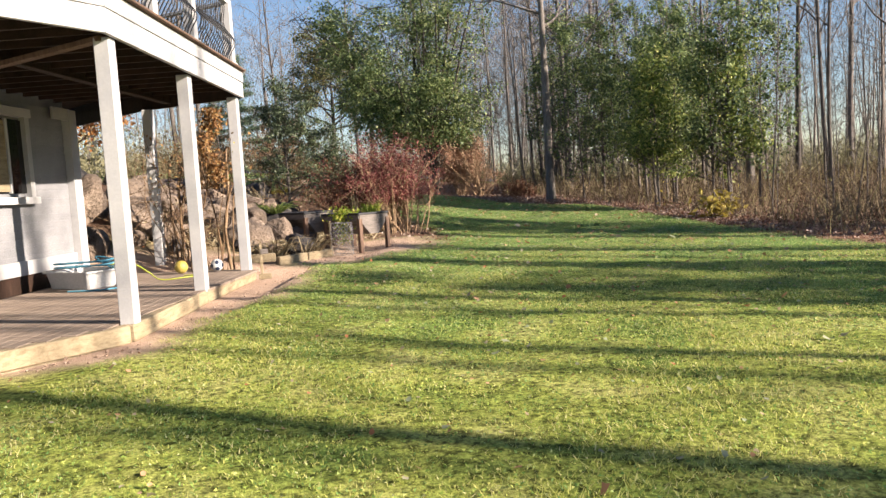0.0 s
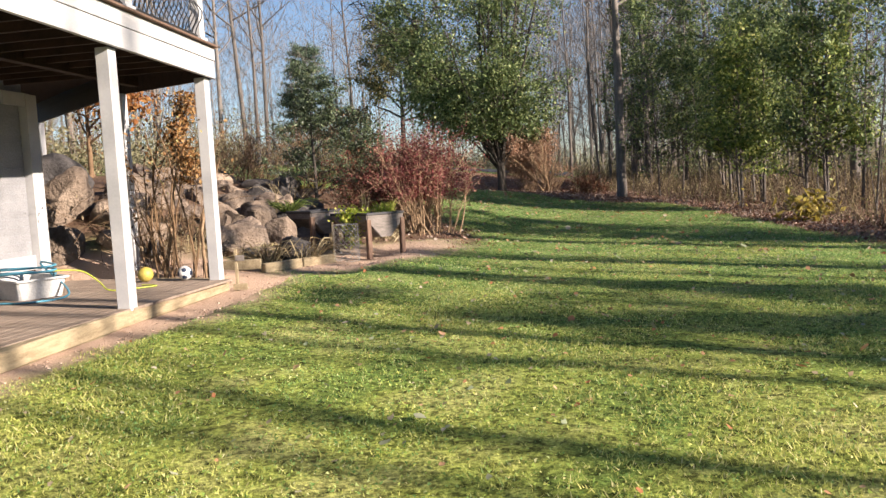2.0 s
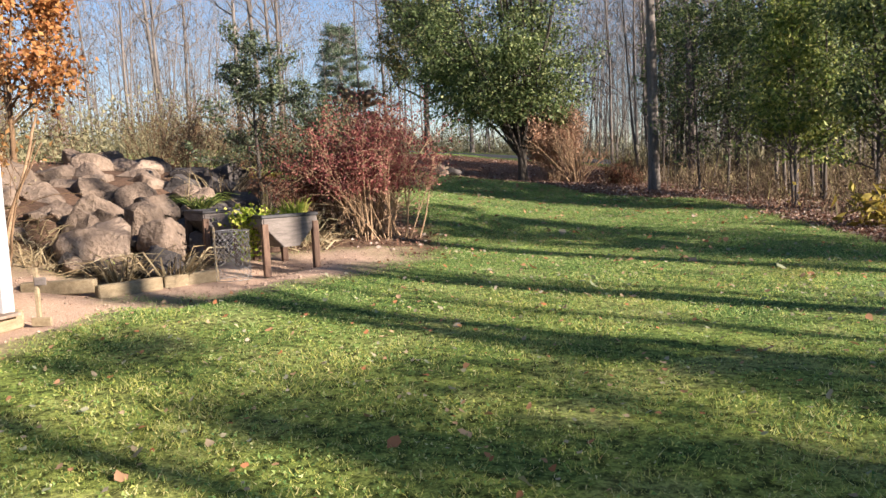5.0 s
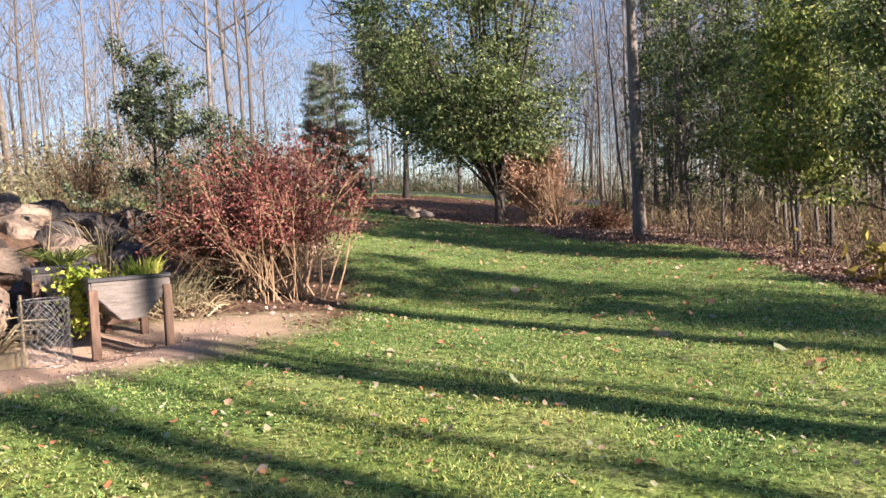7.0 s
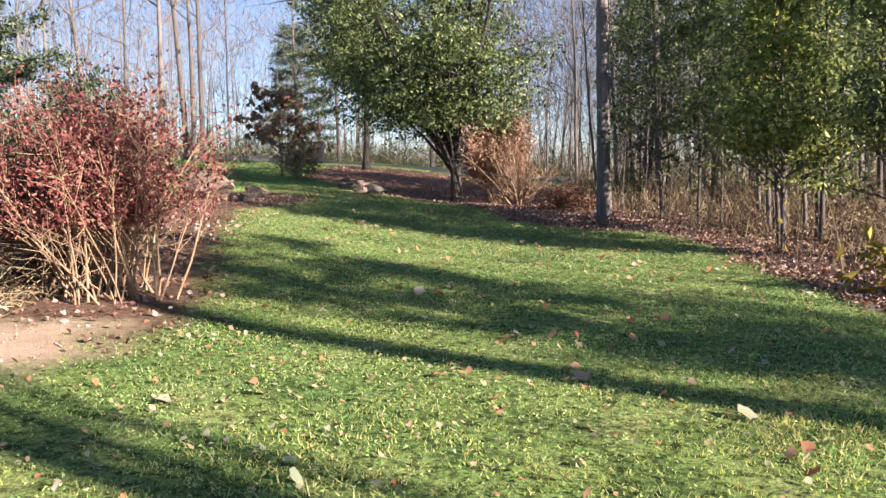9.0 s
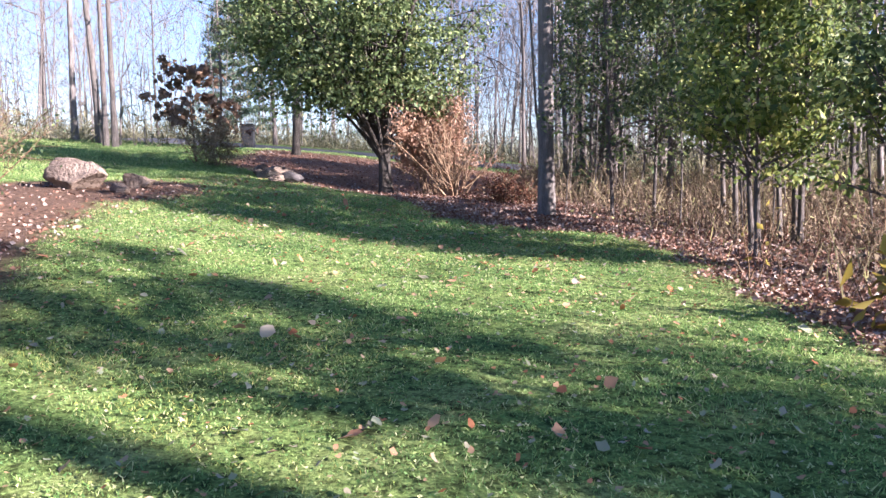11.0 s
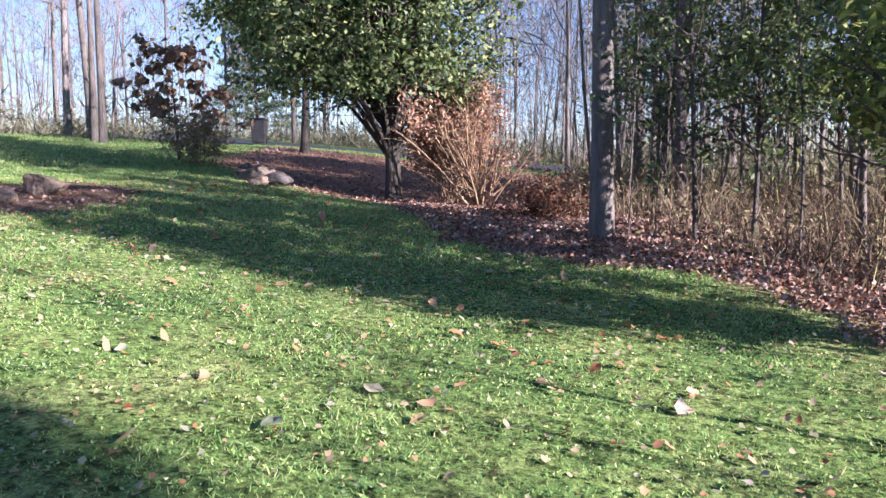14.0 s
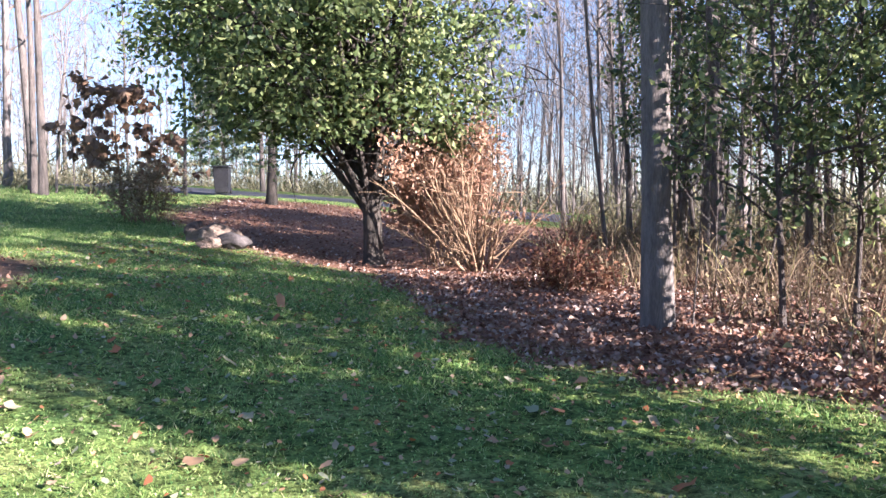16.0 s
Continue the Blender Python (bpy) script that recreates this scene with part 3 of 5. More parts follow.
def outline_slab(name, pts, z0, z1, material, parent, label=""):
    bm = bmesh.new()
    face = bm.faces.new([bm.verts.new((x, y, z0)) for x, y in pts])
    ext = bmesh.ops.extrude_face_region(bm, geom=[face])
    for v in ext["geom"]:
        if isinstance(v, bmesh.types.BMVert):
            v.co.z = z1
    bmesh.ops.recalc_face_normals(bm, faces=bm.faces)
    return part(name, bm, material, parent, label)


inner = [(-6.36, 1.42), (-3.40, 7.14), (-3.70, 12.22), (-5.56, 13.0), (-8.95, 15.75), (-8.95, 12.45), (-6.36, 12.45)]
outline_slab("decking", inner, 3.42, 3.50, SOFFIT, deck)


def reach(y):
    """Where the deck's open side lies at that y."""
    for (x0, y0), (x1, y1) in zip(EDGE[:2], EDGE[1:3]):
        if y0 <= y <= y1:
            return x0 + (x1 - x0) * (y - y0) / (y1 - y0)
    return -3.6


y = 2.2
while y < 12.2:
    xr = reach(y) - 0.10
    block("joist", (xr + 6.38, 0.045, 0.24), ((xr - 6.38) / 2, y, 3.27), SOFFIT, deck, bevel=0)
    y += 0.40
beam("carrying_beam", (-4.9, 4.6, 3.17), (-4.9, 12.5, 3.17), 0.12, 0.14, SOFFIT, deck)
beam("brace", (-3.42, 7.3, 3.08), (-6.3, 8.9, 3.06), 0.10, 0.05, OLDWOOD, deck)
for k, ((x0, y0), (x1, y1)) in enumerate(zip(EDGE, EDGE[1:])):
    d = Vector((x1 - x0, y1 - y0, 0)).normalized()
    n = Vector((d.y, -d.x, 0))
    for z0, z1, out in ((DECK_LOW, 3.318, 0.0), (3.324, DECK_TOP - 0.03, 0.012)):
        o = n * out
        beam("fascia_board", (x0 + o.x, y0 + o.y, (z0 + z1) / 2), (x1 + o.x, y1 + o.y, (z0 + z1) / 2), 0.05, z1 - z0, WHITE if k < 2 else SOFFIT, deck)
    beam("edge_cap", (x0 + n.x * 0.03, y0 + n.y * 0.03, DECK_TOP - 0.012), (x1 + n.x * 0.03, y1 + n.y * 0.03, DECK_TOP - 0.012), 0.13, 0.028, OLDWOOD, deck)
# railing
rail_posts = [(-3.44, 7.3), (-3.53, 8.75), (-3.60, 10.2), (-3.70, 12.1), (-5.5, 12.95), (-7.2, 14.35), (-8.9, 15.7), (-4.9, 4.4)]
for x, y in rail_posts:
    block("rail_post", (0.13, 0.13, 1.05), (x, y, DECK_TOP + 0.51), WHITE, deck)
    block("post_skirt", (0.18, 0.18, 0.09), (x, y, DECK_TOP + 0.04), WHITE, deck)


def belly_baluster():
    z = np.linspace(0, 0.86, 13)
    out = 0.055 * np.sin(np.clip(z / 0.86, 0, 1) * np.pi) ** 2 * np.sin(z / 0.86 * 2 * np.pi) + 0.09 * np.exp(-((z - 0.26) / 0.16) ** 2)
    v, f = tubes([(np.stack([out, 0 * z, z], -1), np.full(13, 0.008))], 5)
    return v, f


bv, bf = belly_baluster()
first_bal = None
for (x0, y0), (x1, y1) in ((rail_posts[7], rail_posts[0]), (rail_posts[0], rail_posts[1]), (rail_posts[1], rail_posts[2]), (rail_posts[2], rail_posts[3]), (rail_posts[3], rail_posts[4]), (rail_posts[4], rail_posts[5])):
    d = Vector((x1 - x0, y1 - y0, 0))
    n = int(d.length / 0.10)
    beam("top_rail", (x0, y0, DECK_TOP + 1.0), (x1, y1, DECK_TOP + 1.0), 0.09, 0.05, WHITE, deck)
    beam("bottom_rail", (x0, y0, DECK_TOP + 0.09), (x1, y1, DECK_TOP + 0.09), 0.06, 0.04, METAL, deck)
    for k in range(1, n):
        m = pose(x0 + d.x * k / n, y0 + d.y * k / n, DECK_TOP + 0.1, 0, 0, math.degrees(math.atan2(d.y, d.x)) - 90)
        if first_bal is None:
            first_bal = mesh("baluster", bv, bf, METAL, deck, True)
            first_bal.matrix_world = m
        else:
            ob = new("baluster", first_bal.data)
            ob.parent = deck
            ob.matrix_world = m


def porch_post(x, y, z0, label):
    post = thing("porch_post", label, "post", (x, y, z0), 2.5, "posts under the deck")
    h = DECK_LOW - z0
    block("shaft", (0.15, 0.15, h), (0, 0, h / 2), WHITE, post, bevel=0.008)
    return post


for x, y in POSTS:
    porch_post(x, y, FLOOR - 0.03, "square white painted post carrying the deck")
porch_post(-5.45, 13.0, 0.36, "square white post wrapped in dry vines")
porch_post(-8.85, 15.75, 0.9, "square white post behind the boulders")

patio = thing("patio", "low weathered board patio edged with timbers", "patio", kind="structure")
PE = [(-6.0, 3.0), (-3.42, 7.22), (-3.60, 9.75), (-3.70, 12.30), (-6.0, 13.1)]
outline_slab("slab", [(-6.38, 3.2), (-6.0, 3.2), (-3.50, 7.24), (-3.68, 9.75), (-3.78, 12.22), (-6.0, 13.0), (-6.38, 13.0)], 0.10, FLOOR - 0.03, SOIL, patio)
x = -6.36
k = 0
while x < -3.6:
    y0 = 3.3 + max(0, (x + 6.0)) / 2.55 * 4.0
    y1 = 12.95 - max(0, (x + 6.0)) * 0.33
    for a, b in ((y0, (y0 + y1) / 2 + (k % 3 - 1) * 0.5), ((y0 + y1) / 2 + (k % 3 - 1) * 0.5, y1)):
        if b - a > 0.2:
            block("board", (0.136, b - a - 0.006, 0.03), (x + 0.07, (a + b) / 2, FLOOR - 0.012), PATIO, patio, bevel=0.003)
    x += 0.142
    k += 1
for (x0, y0), (x1, y1) in zip(PE, PE[1:]):
    d = Vector((x1 - x0, y1 - y0, 0)).normalized() * 0.003
    beam("edge_timber", (x0 + d.x, y0 + d.y, 0.29), (x1 - d.x, y1 - d.y, 0.29), 0.15, 0.17, TIMBER, patio, 0.012)
    beam("edge_timber", (x0 + d.x, y0 + d.y, 0.14), (x1 - d.x, y1 - d.y, 0.14), 0.14, 0.12, TIMBER, patio, 0.012)

# ---- boulders ----


def boulder(x, y, size, seed, material, label, sink=0.25, flat=0.75, turn=0, z=None):
    bm = bmesh.new()
    bmesh.ops.create_icosphere(bm, subdivisions=4, radius=1)
    rng = np.random.default_rng(seed)
    cuts = [(Vector(rng.normal(size=3)).normalized(), rng.uniform(0.48, 0.80)) for _ in range(13)]
    off = Vector(rng.uniform(-50, 50, 3))
    for v in bm.verts:
        p = v.co.copy()
        for n, d in cuts:
            k = p.dot(n) - d
            if k > 0:
                p -= n * k * 0.97
        p += p.normalized() * (0.10 * noise.noise(p * 1.7 + off) + 0.065 * noise.noise(p * 4.3 + off) + 0.03 * noise.noise(p * 11 + off))
        v.co = Vector((p.x * size[0], p.y * size[1], p.z * size[2] * flat))
    ob = part("boulder", bm, material, None, "", True)
    ob.matrix_world = pose(x, y, (on_ground(x, y) if z is None else z) + size[2] * flat * (1 - 2 * sink) , 0, 0, turn)
    return tagged(ob, label, "boulder", "boulders of the bank")


TAN, SHADEROCK = "rough tan boulder set in the bank", "dark grey boulder on the bank with shade put into its colour"
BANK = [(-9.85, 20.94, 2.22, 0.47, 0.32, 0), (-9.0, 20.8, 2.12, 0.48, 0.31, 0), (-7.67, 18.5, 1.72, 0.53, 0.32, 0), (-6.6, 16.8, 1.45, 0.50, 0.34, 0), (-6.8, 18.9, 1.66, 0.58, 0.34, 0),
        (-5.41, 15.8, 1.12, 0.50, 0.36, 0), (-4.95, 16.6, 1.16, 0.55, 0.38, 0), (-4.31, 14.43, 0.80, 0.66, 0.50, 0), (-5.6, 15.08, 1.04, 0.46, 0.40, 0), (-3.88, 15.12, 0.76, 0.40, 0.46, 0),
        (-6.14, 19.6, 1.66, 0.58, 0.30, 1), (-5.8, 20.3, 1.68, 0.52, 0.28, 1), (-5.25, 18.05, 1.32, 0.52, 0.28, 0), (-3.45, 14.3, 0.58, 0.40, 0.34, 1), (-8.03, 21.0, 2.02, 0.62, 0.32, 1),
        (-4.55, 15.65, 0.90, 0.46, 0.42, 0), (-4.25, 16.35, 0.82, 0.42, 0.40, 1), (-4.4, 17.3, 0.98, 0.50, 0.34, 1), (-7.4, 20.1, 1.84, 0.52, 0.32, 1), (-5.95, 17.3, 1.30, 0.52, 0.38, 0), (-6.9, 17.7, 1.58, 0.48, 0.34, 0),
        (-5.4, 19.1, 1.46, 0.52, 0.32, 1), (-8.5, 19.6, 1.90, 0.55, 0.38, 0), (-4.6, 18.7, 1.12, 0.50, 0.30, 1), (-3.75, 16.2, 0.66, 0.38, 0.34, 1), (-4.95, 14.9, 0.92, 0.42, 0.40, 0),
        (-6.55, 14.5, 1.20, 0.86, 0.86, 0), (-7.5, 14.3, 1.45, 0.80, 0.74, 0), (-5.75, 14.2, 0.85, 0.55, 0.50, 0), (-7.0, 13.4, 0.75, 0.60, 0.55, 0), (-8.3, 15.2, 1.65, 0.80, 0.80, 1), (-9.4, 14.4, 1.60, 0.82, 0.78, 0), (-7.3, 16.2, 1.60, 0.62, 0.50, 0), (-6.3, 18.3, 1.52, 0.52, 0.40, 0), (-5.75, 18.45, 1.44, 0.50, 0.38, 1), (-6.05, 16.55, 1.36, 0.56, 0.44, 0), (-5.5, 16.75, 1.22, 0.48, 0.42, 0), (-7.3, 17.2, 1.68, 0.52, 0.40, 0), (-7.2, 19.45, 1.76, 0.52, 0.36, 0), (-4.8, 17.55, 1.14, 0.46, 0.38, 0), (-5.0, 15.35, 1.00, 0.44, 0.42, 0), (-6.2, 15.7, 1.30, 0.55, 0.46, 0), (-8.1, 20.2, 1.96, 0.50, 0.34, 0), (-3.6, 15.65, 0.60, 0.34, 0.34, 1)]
# Boulders flagged dark carry their shade in the stone colour.
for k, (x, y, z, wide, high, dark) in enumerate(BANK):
    boulder(x, y, (wide * 0.95, wide * 0.8, high), 100 + k, DARKROCK if dark else ROCK, SHADEROCK if dark else TAN, 0.5, 1.0, k * 67, z)
for k, (x, y, s) in enumerate([(-5.85, 27.2, (0.72, 0.5, 0.56)), (-5.15, 27.9, (0.42, 0.3, 0.25)), (-6.4, 27.8, (0.5, 0.4, 0.35)), (-4.9, 26.9, (0.25, 0.2, 0.16))]):
    boulder(x, y, s, 160 + k, ROCK, "pale boulder in the mulch bed beside the lawn", 0.25, 0.85, k * 50)
for k, (x, y, s) in enumerate([(-4.9, 34.4, (0.6, 0.42, 0.42)), (-4.35, 34.0, (0.35, 0.3, 0.25)), (-4.6, 33.7, (0.55, 0.25, 0.2)), (-5.6, 34.9, (0.4, 0.3, 0.3))]):
    boulder(x, y, s, 180 + k, ROCK if k != 1 else DARKROCK, "boulder at the edge of the leaf-covered slope", 0.25, 0.85, k * 40)

rng = np.random.default_rng(77)
for k in range(16):
    x, y = rng.uniform(-6.4, -3.7), rng.uniform(13.4, 17.4)
    s = rng.uniform(0.14, 0.30)
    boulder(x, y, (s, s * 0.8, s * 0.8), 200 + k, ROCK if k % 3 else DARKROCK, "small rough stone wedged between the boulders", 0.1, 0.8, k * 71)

# ---- things on the patio and beside it ----


def tub():
    t = thing("storage_tub", "shallow white plastic tub on the patio", "tub", (-5.75, 11.0, FLOOR + 0.004), -28)
    bm = bmesh.new()
    rows = [(0.44, 0.27, 0.0), (0.48, 0.30, 0.22), (0.52, 0.34, 0.225), (0.52, 0.34, 0.25), (0.49, 0.31, 0.25), (0.45, 0.27, 0.02)]
    rings = []
    for a, b, z in rows:
        ring = []
        for sx, sy in ((1, 1), (-1, 1), (-1, -1), (1, -1)):
            for ang in (0, 30, 60, 90):
                q = radians(ang + {(1, 1): 0, (-1, 1): 90, (-1, -1): 180, (1, -1): 270}[(sx, sy)])
                ring.append(bm.verts.new((sx * (a - 0.06) + 0.06 * math.cos(q), sy * (b - 0.06) + 0.06 * math.sin(q), z)))
        rings.append(ring)
    for r0, r1 in zip(rings, rings[1:]):
        for k in range(16):
            bm.faces.new((r0[k], r0[(k + 1) % 16], r1[(k + 1) % 16], r1[k]))
    bm.faces.new(rings[0][::-1])
    bm.faces.new(rings[-1])
    bmesh.ops.recalc_face_normals(bm, faces=bm.faces)
    part("shell", bm, PLASTIC, t)


tub()


def hose(name, pts, r, material, label):
    pts = [np.array(p, float) for p in pts]
    out = []
    for k in range(len(pts) - 1):
        p0, p1, p2, p3 = pts[max(k - 1, 0)], pts[k], pts[k + 1], pts[min(k + 2, len(pts) - 1)]
        for t in np.linspace(0, 1, 7)[:-1]:
            out.append(0.5 * (2 * p1 + (p2 - p0) * t + (2 * p0 - 5 * p1 + 4 * p2 - p3) * t * t + (3 * p1 - p0 - 3 * p2 + p3) * t ** 3))
    v, f = tubes([(np.array(out), np.full(len(out), r))], 7)
    return tagged(mesh(name, v, f, material, None, True), label, "hose")


coil = [(-5.75 + 0.42 * math.cos(a), 11.0 + 0.26 * math.sin(a), FLOOR + 0.27 + 0.006 * k) for k, a in enumerate(np.linspace(0, 14, 22))]
hose("garden_hose", coil + [(-5.1, 10.9, 0.5), (-5.0, 10.7, FLOOR + 0.02), (-5.2, 10.3, FLOOR + 0.02), (-5.7, 10.3, FLOOR + 0.02)], 0.013, BLUE, "blue hose coiled over the plastic tub")
hose("garden_hose", [(-5.55, 11.2, FLOOR + 0.30), (-5.2, 11.35, FLOOR + 0.27), (-4.95, 11.35, FLOOR + 0.12), (-4.75, 11.25, FLOOR + 0.02), (-4.45, 11.35, FLOOR + 0.02), (-4.3, 11.6, FLOOR + 0.02), (-4.6, 11.7, FLOOR + 0.02)], 0.010, YELLOWHOSE, "yellow-green hose trailing onto the boards")


def ball(name, x, y, r, mat, label, spots=None):
    bm = bmesh.new()
    bmesh.ops.create_icosphere(bm, subdivisions=4, radius=r)
    t = thing(name, label, "ball", (x, y, FLOOR + r + 0.004), 20)
    if spots:
        centres = [Vector(c).normalized() for c in ((0, 1.618, 1), (0, 1.618, -1), (0, -1.618, 1), (0, -1.618, -1), (1.618, 1, 0), (-1.618, 1, 0), (1.618, -1, 0), (-1.618, -1, 0), (1, 0, 1.618), (1, 0, -1.618), (-1, 0, 1.618), (-1, 0, -1.618))]
        dark = bmesh.new()
        for c in centres:
            a = c.orthogonal().normalized()
            b = c.cross(a)
            mid = dark.verts.new(c * r * 1.035)
            ring = [dark.verts.new((c + (a * math.cos(k * 1.2566) + b * math.sin(k * 1.2566)) * 0.40).normalized() * r * 1.03) for k in range(5)]
            for k in range(5):
                dark.faces.new((mid, ring[k], ring[(k + 1) % 5]))
        part("panels", dark, spots, t, "dark blue panels")
    part("skin", bm, mat, t, "", True)


ball("soccer_ball", -4.22, 12.22, 0.10, BALLWHITE, "white football with dark blue panels on the patio", BALLBLUE)
ball("yellow_ball", -4.79, 12.18, 0.105, YELLOW, "yellow rubber ball on the patio")

stake = thing("sign_stake", "wooden stake with a small blank grey plate", "stake", (-3.57, 12.45, on_ground(-3.57, 12.45)), 10)
block("stick", (0.04, 0.04, 0.62), (0, 0, 0.29), TIMBER, stake)
block("plate", (0.12, 0.015, 0.08), (0.06, -0.03, 0.47), PANEL, stake)
block("foot_board", (0.20, 0.03, 0.09), (0.05, -0.05, 0.07), TIMBER, stake)

kerb = thing("bed_kerb", "low weathered timber edging of the planting bed", "edging", kind="structure")
for a, b in (((-3.52, 13.25), (-3.18, 13.93)), ((-3.17, 13.95), (-2.84, 14.60)), ((-3.56, 13.30), (-4.3, 13.05))):
    z = on_ground((a[0] + b[0]) / 2, (a[1] + b[1]) / 2)
    beam("kerb_timber", (*a, z + 0.06), (*b, z + 0.06), 0.12, 0.15, TIMBER, kerb, 0.012)


def planter(x, y, turn, length, label):
    """A raised V-shaped trough on four legs; its end panel faces -y of its own frame."""
    t = thing("raised_planter", label, "planter", (x, y, on_ground(x, y)), turn)
    w, top, deep = 0.70, 0.72, 0.38
    for sx in (-1, 1):
        for yy in (0.04, length - 0.04):
            block("leg", (0.08, 0.08, 0.66), (sx * (w / 2 - 0.01), yy - 0.03, 0.315), OLDWOOD, t, bevel=0.006)
    for yy in (0.0, length):
        bm = bmesh.new()
        pts = [(-w / 2, top), (w / 2, top), (w / 2, top - 0.10), (0.10, top - deep), (-0.10, top - deep), (-w / 2, top - 0.10)]
        lo = [bm.verts.new((px, yy - 0.012, pz)) for px, pz in pts]
        hi = [bm.verts.new((px, yy + 0.012, pz)) for px, pz in pts]
        bm.faces.new(lo)
        bm.faces.new(hi[::-1])
        for k in range(6):
            bm.faces.new((lo[k], lo[(k + 1) % 6], hi[(k + 1) % 6], hi[k]))
        bmesh.ops.recalc_face_normals(bm, faces=bm.faces)
        part("end_panel", bm, PANEL, t)
    for sx in (-1, 1):
        beam("side_board", (sx * (w / 2 + 0.012), 0.0, top - 0.05), (sx * (w / 2 + 0.012), length, top - 0.05), 0.022, 0.12, PANEL, t)
        for k in range(3):
            f = (k + 0.5) / 3
            px, pz = sx * (w / 2 - f * (w / 2 - 0.10)), top - 0.10 - f * (deep - 0.10)
            bm = bmesh.new()
            box(bm, (0.125, length, 0.018), (px, length / 2, pz), 0, 0.002, (0, -sx * 51))
            part("slope_board", bm, PANEL, t)
    block("soil", (w - 0.06, length - 0.06, 0.05), (0, length / 2, top - 0.06), SOIL, t, bevel=0)
    for yy in (0.0, length):
        block("rim", (w + 0.07, 0.05, 0.045), (0, yy, top + 0.016), BLACK, t, bevel=0.008)
    for sx in (-1, 1):
        block("rim", (0.05, length - 0.052, 0.045), (sx * (w / 2 + 0.01), length / 2, top + 0.016), BLACK, t, bevel=0.008)
    beam("stretcher", (-w / 2 + 0.035, length - 0.04, 0.22), (w / 2 - 0.035, length - 0.04, 0.22), 0.04, 0.07, OLDWOOD, t)
    return t


planter(-2.07, 15.14, 47.8, 1.15, "grey wooden V-shaped planter on legs with herbs")
planter(-3.25, 15.75, 47.8, 0.9, "dark wooden planter trough behind, on legs")


def tuft(name, x, y, z, n, h, width, rad, material, label, category, seed, lean=0.5, bend=0.4, kind=""):
    rng = np.random.default_rng(seed)
    a = rng.uniform(0, 2 * np.pi, n)
    r = rad * np.sqrt(rng.random(n))
    roots = np.stack([r * np.cos(a), r * np.sin(a), 0 * r], -1)
    hh = h * rng.uniform(0.5, 1.1, n)
    out = lean * hh * rng.uniform(0.2, 1.3, n)
    b = a + rng.normal(size=n) * 0.6
    tips = roots + np.stack([out * np.cos(b), out * np.sin(b), hh * rng.uniform(0.4, 1.0, n)], -1)
    v, f = blade_set(roots, tips, np.full(n, width), rng, bend)
    ob = mesh(name, v, f, material, None, where=pose(x, y, z))
    return tagged(ob, label, category, kind=kind)


PT = on_ground(-2.07, 15.14) + 0.70
tuft("herb_plant", -2.15, 15.45, PT, 200, 0.30, 0.012, 0.16, BLADEGREEN, "green chives growing in the planter", "plant", 5, 0.5)
tuft("dead_plant", -2.46, 15.30, PT, 60, 0.55, 0.012, 0.05, STRAW, "tall dry seed stalk in the planter", "plant", 6, 0.12)
rng = np.random.default_rng(21)
c = np.concatenate([rng.normal(size=(420, 3)) * (0.16, 0.12, 0.10), rng.normal(size=(300, 3)) * (0.08, 0.08, 0.16) + (-0.05, -0.05, -0.22)])
v, f = leaf_set(c, 0.055, rng, 0.8)
tagged(mesh("trailing_plant", v, f, BLADEGREEN, None, where=pose(-2.62, 15.20, PT + 0.0)), "bright green plant trailing over the planter's edge", "plant", kind="stuff")
tuft("iris_clump", -4.5, 17.1, 1.14, 190, 0.22, 0.018, 0.14, LIME, "yellow-green strap-leaved clump hanging over the rocks", "plant", 8, 2.6, 0.45)
tuft("iris_clump", -3.3, 14.35, on_ground(-3.3, 14.35), 180, 0.40, 0.02, 0.25, STRAW, "flattened dry iris leaves in the bed", "plant", 9, 1.8, 0.5)
tuft("iris_clump", -3.75, 13.95, on_ground(-3.75, 13.95), 120, 0.40, 0.02, 0.2, STRAW, "flattened dry iris leaves beside the kerb", "plant", 10, 1.6, 0.5)
tuft("ornamental_grass", -3.7, 17.6, on_ground(-3.7, 17.6), 130, 0.7, 0.012, 0.6, STRAW, "bent dry ornamental grass on the bank", "grass", 11, 1.3, 0.5)
tuft("ornamental_grass", -3.1, 17.2, on_ground(-3.1, 17.2), 110, 0.55, 0.012, 0.45, OLIVE, "dull dry grass behind the planter", "grass", 12, 1.1, 0.6)
tuft("pale_stems", -4.85, 17.25, 1.1, 5, 1.25, 0.012, 0.05, STRAW, "few tall pale bare stems", "stems", 13, 0.22, 0.05)

tuft("ornamental_grass", -5.0, 18.6, on_ground(-5.0, 18.6) + 0.3, 60, 0.5, 0.010, 0.5, STRAW, "dry tangled stems lying over dark stones", "grass", 17, 1.5, 0.4)
tuft("ground_cover", -5.5, 21.0, on_ground(-5.5, 21.0) + 0.15, 200, 0.16, 0.02, 0.5, YELLOWLEAF, "low yellow ground cover on top of the bank", "plant", 19, 0.8, 0.3, "stuff")
tuft("ground_cover", -3.9, 14.35, on_ground(-3.9, 14.35) + 0.05, 70, 0.2, 0.015, 0.3, LIME, "green strap leaves at the foot of the rocks", "plant", 20, 1.2, 0.6, "stuff")

